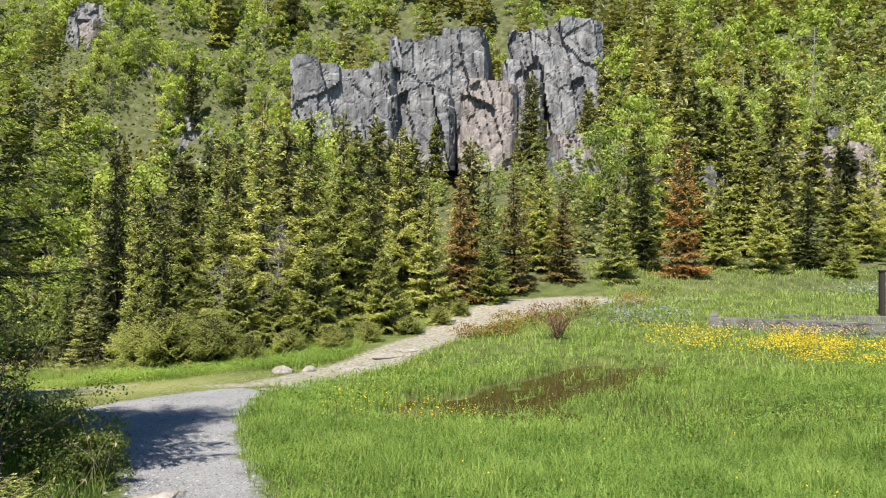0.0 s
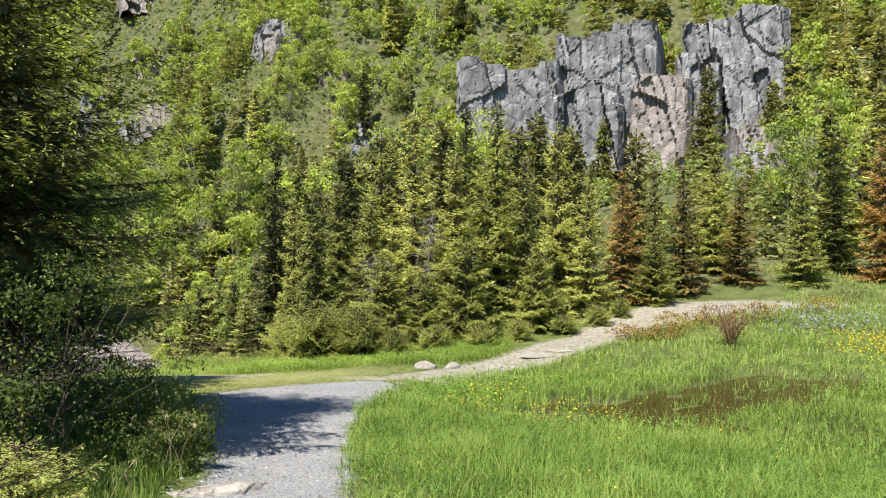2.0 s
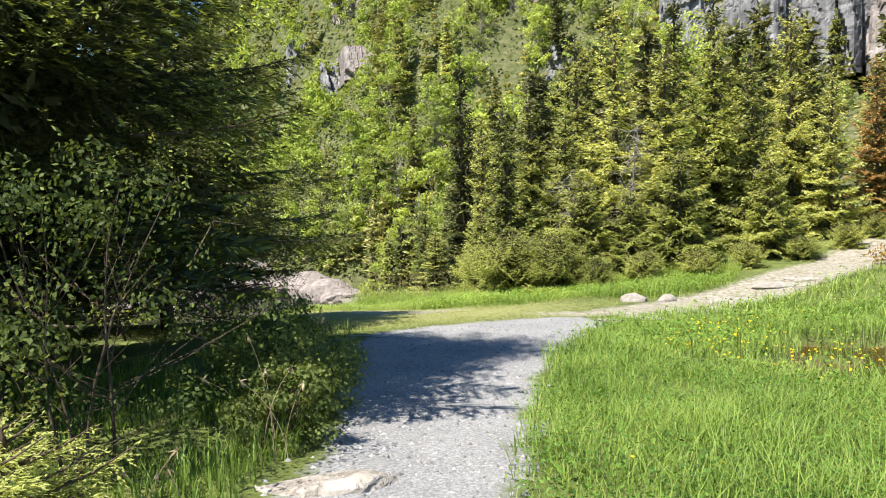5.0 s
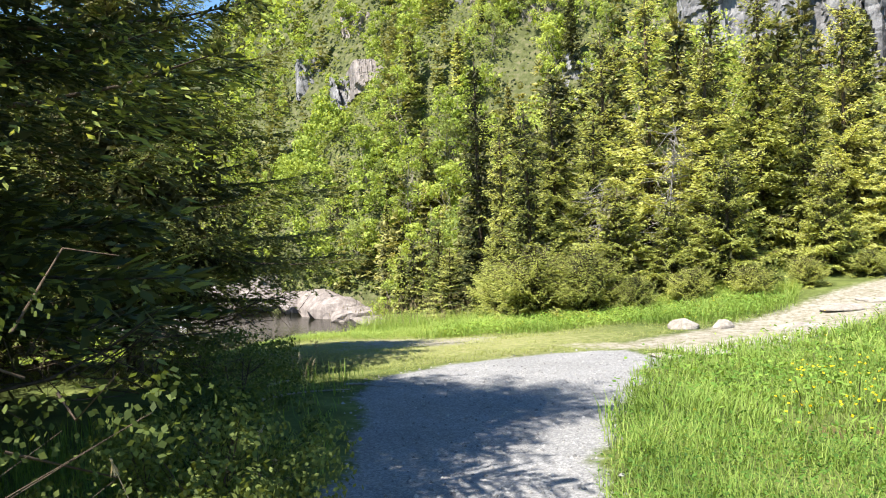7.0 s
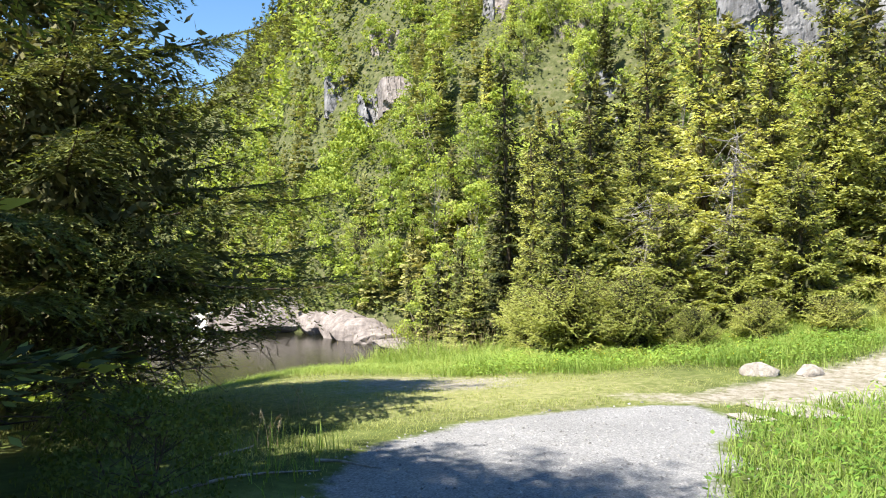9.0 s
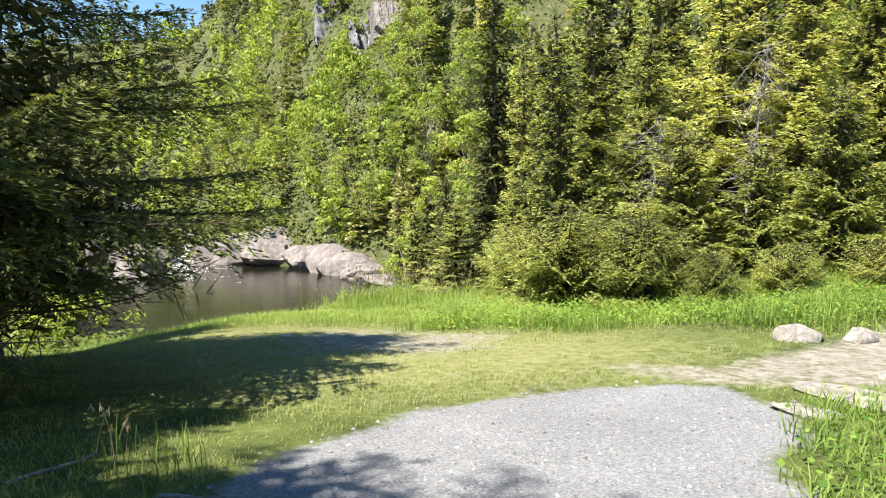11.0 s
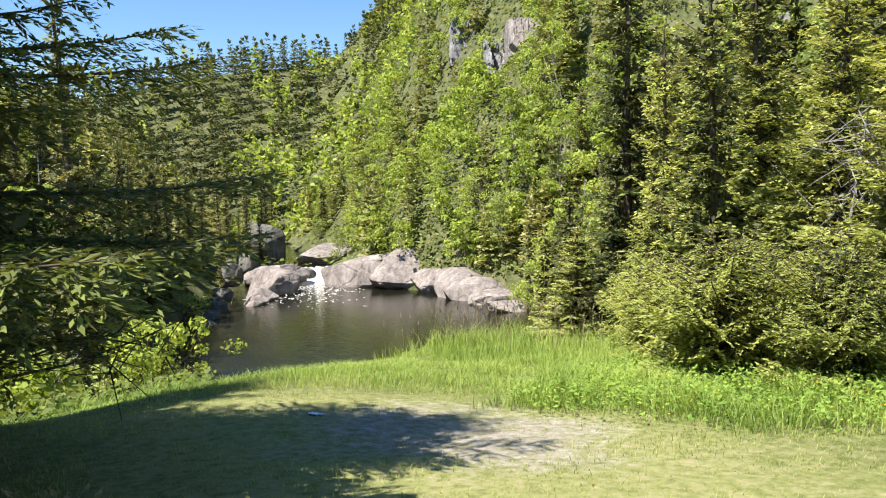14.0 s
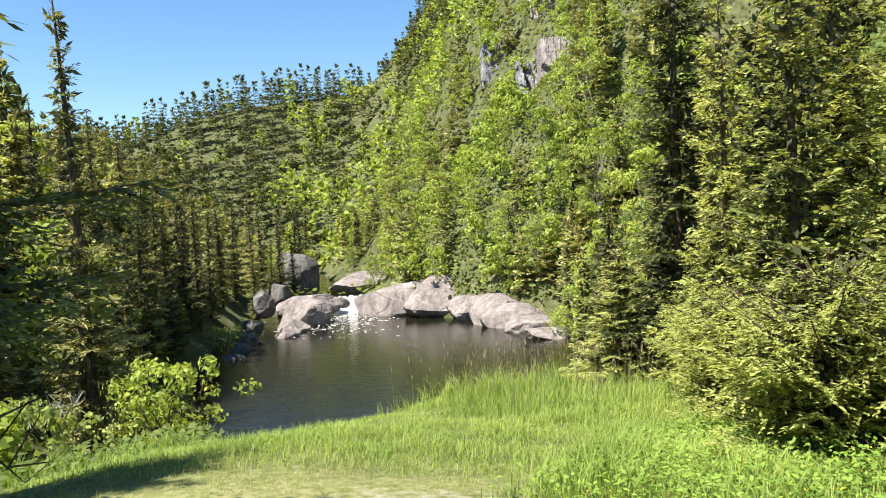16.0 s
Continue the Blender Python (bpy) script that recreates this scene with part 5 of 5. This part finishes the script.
def flowers(n, box, keep, tall, size, seed, label):
    p, g = scatter(n, *box, keep, seed)
    n = len(p)
    z = height(p[:, 0], p[:, 1]) + tall * g.uniform(0.7, 1.3, n)
    t = Tris()
    c = np.stack([p[:, 0], p[:, 1], z], 1)
    for k in range(3):
        az = g.uniform(0, 6.283, n)
        way = unit(np.stack([np.cos(az), np.sin(az), g.uniform(0.0, 0.7, n)], 1))
        tufts(t, c - way * size * 0.5, way, unit(np.cross(way, g.normal(0, 0.3, (n, 3)) + np.array([0, 0, 1.0]))), size, size * 0.8)
    stuff("buttercups", t.mesh("buttercups", M_YELLOW), label, "flowers")


flowers(42000, (5.5, 20, 17.5, 26), lambda x, y: np.clip(1.25 - np.hypot((x - 12.8) / 6.6, (y - 21.6 + 0.28 * (x - 12.8)) / 2.9), 0, 1) * np.clip(0.6 + waves(x, y, 0.9, 1.0), 0, 1), 0.34, 0.042, 450, "dense yellow buttercups in the wet meadow")
flowers(900, (-2.4, 10, 5, 24), lambda x, y: right_of_path(x, y) * np.clip(0.15 + 0.6 * waves(x, y, 1.1, 2.5), 0.02, 1), 0.32, 0.026, 451, "scattered yellow buttercups in the meadow")
flowers(260, (-1.9, 0.6, 11.5, 15), lambda x, y: right_of_path(x, y), 0.33, 0.03, 452, "a loose patch of yellow buttercups")
flowers(150, (-9, -3, 19.8, 22), lambda x, y: open_ground(x, y), 0.2, 0.018, 453, "small yellow flowers below the thicket")

# ---- stones ----
PALE = "flat pale stone set in the trodden path"
for x, y, a, b, c, dz, seed, turn in ((-2.75, 7.25, 0.46, 0.20, 0.06, -0.025, 1, 25), (-4.05, 19.8, 0.28, 0.21, 0.16, 0.02, 2, 10), (-3.35, 17.3, 0.62, 0.26, 0.06, 0.0, 3, -20), (-2.75, 18.4, 0.75, 0.34, 0.07, 0.0, 4, 30), (-2.2, 20.3, 0.6, 0.3, 0.07, 0.0, 5, 50), (-1.5, 21.9, 0.55, 0.3, 0.08, 0.0, 6, 40), (-3.45, 20.1, 0.3, 0.2, 0.12, 0.02, 7, 70), (-3.7, 16.7, 0.3, 0.16, 0.05, 0.0, 8, 0), (-1.0, 22.6, 0.45, 0.25, 0.06, 0.0, 9, 20), (-3.0, 17.9, 0.3, 0.2, 0.06, 0.0, 10, 80)):
    boulder("path_stone", PALE if c < 0.15 else "pale rounded stone at the trail edge", (x, y, ground_at(x, y) + dz), (a, b, c), M_STONE, 460 + seed, "stones along the trail", turn, 7, 3)


def pebbles():
    p, g = scatter(32000, -6.6, 0.6, 4.2, 17.2, lambda x, y: (gravel_mask(x, y) > 0.35) * np.clip(1.3 - (y - 5) / 12, 0.25, 1), 470)
    n = len(p)
    r = 0.005 + 0.016 * g.random(n) ** 3
    edge_p, g2 = scatter(1800, -6.8, 0.8, 4.2, 17.4, lambda x, y: (gravel_mask(x, y) > 0.05) * (gravel_mask(x, y) < 0.5), 471)
    p, r = np.concatenate([p, edge_p]), np.concatenate([r, 0.010 + 0.02 * g2.random(len(edge_p)) ** 2])
    n = len(p)
    z = height(p[:, 0], p[:, 1]) - 0.03 * gravel_mask(p[:, 0], p[:, 1])
    corner = np.array([(1, 0, 0), (0, 1, 0), (-1, 0, 0), (0, -1, 0), (0, 0, 0.75), (0, 0, -0.4)])
    v = corner[None] * r[:, None, None] * g.uniform(0.6, 1.4, (n, 6, 1))
    az = g.uniform(0, 6.28, n)
    c, s_ = np.cos(az)[:, None], np.sin(az)[:, None]
    v = np.stack([v[..., 0] * c - v[..., 1] * s_ + p[:, :1], v[..., 0] * s_ + v[..., 1] * c + p[:, 1:], v[..., 2] + z[:, None]], -1)
    f = np.array([(0, 1, 4), (1, 2, 4), (2, 3, 4), (3, 0, 4), (1, 0, 5), (2, 1, 5), (3, 2, 5), (0, 3, 5)])
    stuff("gravel", mesh_from("gravel", v.reshape(-1, 3), (np.arange(n)[:, None, None] * 6 + f[None]).reshape(-1, 3), M_PEBBLE), "loose grey pebbles on the gravel path", "gravel")


pebbles()

# ---- concrete trough, posts and odd things in the marsh ----


def slab(name, parent, x0, x1, y0, y1, z0, z1, mat, label=""):
    bm = bmesh.new()
    bmesh.ops.create_cube(bm, size=1.0)
    for q in bm.verts:
        q.co = ((x0 + x1) / 2 + q.co.x * (x1 - x0), (y0 + y1) / 2 + q.co.y * (y1 - y0), (z0 + z1) / 2 + q.co.z * (z1 - z0))
    bmesh.ops.bevel(bm, geom=bm.edges[:], offset=0.025, segments=2, affect="EDGES")
    bmesh.ops.subdivide_edges(bm, edges=[e for e in bm.edges if e.calc_length() > 1], cuts=24)
    for q in bm.verts:
        q.co += Vector((0, 0.5, 0.6)) * 0.05 * noise.noise(q.co * 1.3)
    me = bpy.data.meshes.new(name)
    bm.to_mesh(me)
    bm.free()
    me.materials.append(mat)
    return part(name, me, parent, label)


trough = thing("concrete_trough", "low weathered concrete tank wall in the wet meadow", "wall", "", pose(9.0, 26.4, -1.48, 0, 0, -21))
slab("front_wall", trough, 0.0, 10.5, -0.13, 0.13, -0.3, 0.78, M_CONCRETE)
slab("end_wall", trough, -0.05, 0.22, 0.15, 2.6, -0.3, 0.80, M_CONCRETE)
slab("back_wall", trough, 0.0, 10.5, 2.62, 2.86, -0.3, 0.74, M_CONCRETE)
post = thing("wooden_post", "dark weathered wooden post beside the concrete tank", "post", "", pose(15.7, 28.0, ground_at(15.7, 28.0)))
slab("shaft", post, -0.09, 0.09, -0.09, 0.09, -0.1, 1.55, M_POST)
slab("cap", post, -0.12, 0.12, -0.12, 0.12, 1.553, 1.62, M_POST)
wood, crown = spruce_parts(1.05, 0.30, 480, whorls=7, per=6, seg=0.09, low=0.35, heart=0)
ob = thing("dead_sapling", "small dead sapling with vivid orange needles", "tree", "", pose(15.4, 36.4, ground_at(15.4, 36.4)))
part("trunk", wood.mesh("trunk", M_BARK, True), ob)
part("crown", crown.mesh("crown", M_ORANGE), ob)


def bare_shrub(name, label, x, y, h, r, seed, mat, n=26):
    g = np.random.default_rng(seed)
    t = Tris()
    for k in range(n):
        az = g.uniform(0, 6.283)
        rad = r * g.uniform(0.2, 1.0)
        p = np.array([(0, 0, -0.05), (rad * 0.35 * math.cos(az), rad * 0.35 * math.sin(az), h * 0.4), (rad * math.cos(az + 0.2), rad * math.sin(az + 0.2), h * g.uniform(0.6, 1.05))])
        tube(t, p, [0.016, 0.009, 0.003], 4)
        for m in range(7):
            f = g.uniform(0.3, 1)
            a = np.array([np.interp(f, [0, 0.5, 1], p[:, c]) for c in range(3)])
            tube(t, [a, a + np.append(g.normal(0, 0.16, 2) * h, abs(g.normal(0.12, 0.10)) * h)], [0.006, 0.002], 3)
    ob = thing(name, label, "shrub", "", pose(x, y, ground_at(x, y)))
    part("twigs", t.mesh("twigs", mat, True), ob)
    return ob


ob = bare_shrub("red_shrub", "bare reddish twiggy shrub beside the trail", 3.6, 24.4, 1.15, 1.0, 490, M_RED_TWIG, 34)
wood, crown = leafy_parts(1.1, 1.0, 491, clumps=30, leaves=5, leaf=0.06, trunk=0.01, stems=3)
part("leaves", crown.mesh("leaves", M_RUSTLEAF), ob)
for k, (x, y, h, r) in enumerate(((2.2, 26.3, 0.5, 0.9), (0.9, 24.8, 0.4, 0.7), (3.4, 27.2, 0.5, 0.9), (1.8, 25.2, 0.35, 0.6), (5.0, 28.4, 0.5, 0.8), (8.5, 31.0, 0.7, 0.8), (7.2, 29.5, 0.5, 0.8))):
    leafy("heath_shrub", "low rusty-green heath shrub beside the trail", "shrub", h, r, 500 + k, M_RUSTLEAF if k != 5 else M_LEAF_DIM, "heath shrubs", (x, y), M_RED_TWIG, clumps=30, leaves=22, leaf=0.06, trunk=0.01, low=0.05, stems=4)


def dead_tree(label, foot, top, r, seed, limbs=14, spread_=0.8):
    """A bare grey trunk with broken limbs."""
    g = np.random.default_rng(seed)
    t = Tris()
    a, b = np.array(foot, dtype=float), np.array(top, dtype=float)
    f = np.linspace(0, 1, 6)[:, None]
    tube(t, (a * (1 - f) + b * f) - a, np.linspace(r, r * 0.25, 6), 6)
    for k in range(limbs):
        q = (b - a) * g.uniform(0.3, 0.98)
        tube(t, [q, q + g.normal(0, 0.3, 3) * spread_, q + g.normal(0, 0.6, 3) * spread_], [r * 0.35, r * 0.2, r * 0.06], 3)
    ob = thing("dead_tree", label, "tree", "dead trees", Matrix.Translation(foot))
    part("trunk", t.mesh("trunk", M_DEAD, True), ob)
    return ob


for x, y, h, seed in ((24.6, 65, 8.5, 1), (30.0, 64, 10.5, 2), (36, 68, 7, 3), (-24, 70, 7, 4), (-38, 72, 8, 5), (-5.5, 25.0, 3.8, 6), (-7.2, 24.6, 2.8, 7), (-46, 31, 9, 8), (-50, 36, 8, 9)):
    z = ground_at(x, y)
    dead_tree("bare grey dead trunk standing among spruces", (x, y, z - 0.1), (x + 0.4, y, z + h), 0.09 if h > 5 else 0.035, 510 + seed, 14 if h > 5 else 90, 0.9 if h > 5 else 0.6)
leaner = dead_tree("pale dead trunk leaning with rusty needles at its top", (27.0, 52, ground_at(27, 52)), (24.0, 52, 6.3), 0.11, 530, 8, 0.6)
wood, crown = leafy_parts(1.0, 0.6, 531, clumps=10, leaves=12, leaf=0.16)
part("needles", mesh_from("needles", arrays(crown)[0] + np.array([-3.0, 0, 6.0 - ground_at(27, 52)], dtype=np.float32), arrays(crown)[1], M_SPRUCE_RUST), leaner)
dead_tree("fallen grey dead tree with bare limbs on the river bank", (-34.5, 23.0, ground_at(-34.5, 23.0) + 0.2), (-28.5, 24.6, ground_at(-28.5, 24.6) + 2.0), 0.07, 532, 60, 0.6)

# ---- puddle glint and litter of the lawn ----


def litter(x, y, size, seed):
    """A crumpled pale blue sheet, coloured as sky reflected in a small puddle."""
    a, b = np.meshgrid(np.linspace(-1, 1, 12), np.linspace(-0.6, 0.6, 9))
    px, py = x + size * (a + 0.15 * np.sin(b * 5)), y + size * b
    pz = height(px, py) + 0.012 + size * 0.22 * np.abs(waves(a, b, 0.25, seed))
    i, j = np.meshgrid(np.arange(11), np.arange(8))
    p = (j * 12 + i).ravel()
    me = mesh_from("puddle_glint", np.stack([px, py, pz], -1).reshape(-1, 3), np.stack([p, p + 1, p + 13, p + 12], 1), M_PUDDLE_GLINT)
    tagged(new("puddle_glint", me), "small pale blue sheet standing in for sky reflected in a lawn puddle", "litter")


litter(-10.3, 18.35, 0.075, 3.0)
herbs("lupin_leaves", "grey-blue leafy plants in the wet meadow", M_LUPIN, 2600, (3.5, 9.5, 25.2, 29.5), lambda x, y: np.clip(1.2 - np.hypot((x - 6.6) / 2.3, (y - 27.2) / 1.5), 0, 1), 0.55, 0.11, 550)
herbs("lupin_leaves", "grey-blue leafy plants in the wet meadow", M_LUPIN, 2600, (14, 23, 30.5, 34.5), lambda x, y: np.clip(1.2 - np.hypot((x - 18.5) / 3.2, (y - 32.5) / 1.4), 0, 1), 0.55, 0.11, 551)


def stick(x, y, ln, turn, seed):
    g = np.random.default_rng(seed)
    f = np.linspace(0, 1, 7)
    t = Tris()
    px, py = ln * (f - 0.5), 0.12 * ln * np.sin(f * 4 + seed)
    c, s_ = math.cos(radians(turn)), math.sin(radians(turn))
    wx, wy = x + px * c - py * s_, y + px * s_ + py * c
    tube(t, np.stack([wx, wy, height(wx, wy) + 0.012], 1), np.linspace(0.016, 0.006, 7), 5)
    tagged(new("fallen_branch", t.mesh("fallen_branch", M_DEAD, True)), "fallen bare grey branch on the ground", "branch", "fallen branches")


for k, (x, y, ln, turn) in enumerate(((-6.5, 12.2, 1.1, 60), (-6.1, 12.9, 0.6, 15), (-7.4, 13.0, 0.8, 120), (-2.6, 6.0, 0.4, 40))):
    stick(x, y, ln, turn, 540 + k)
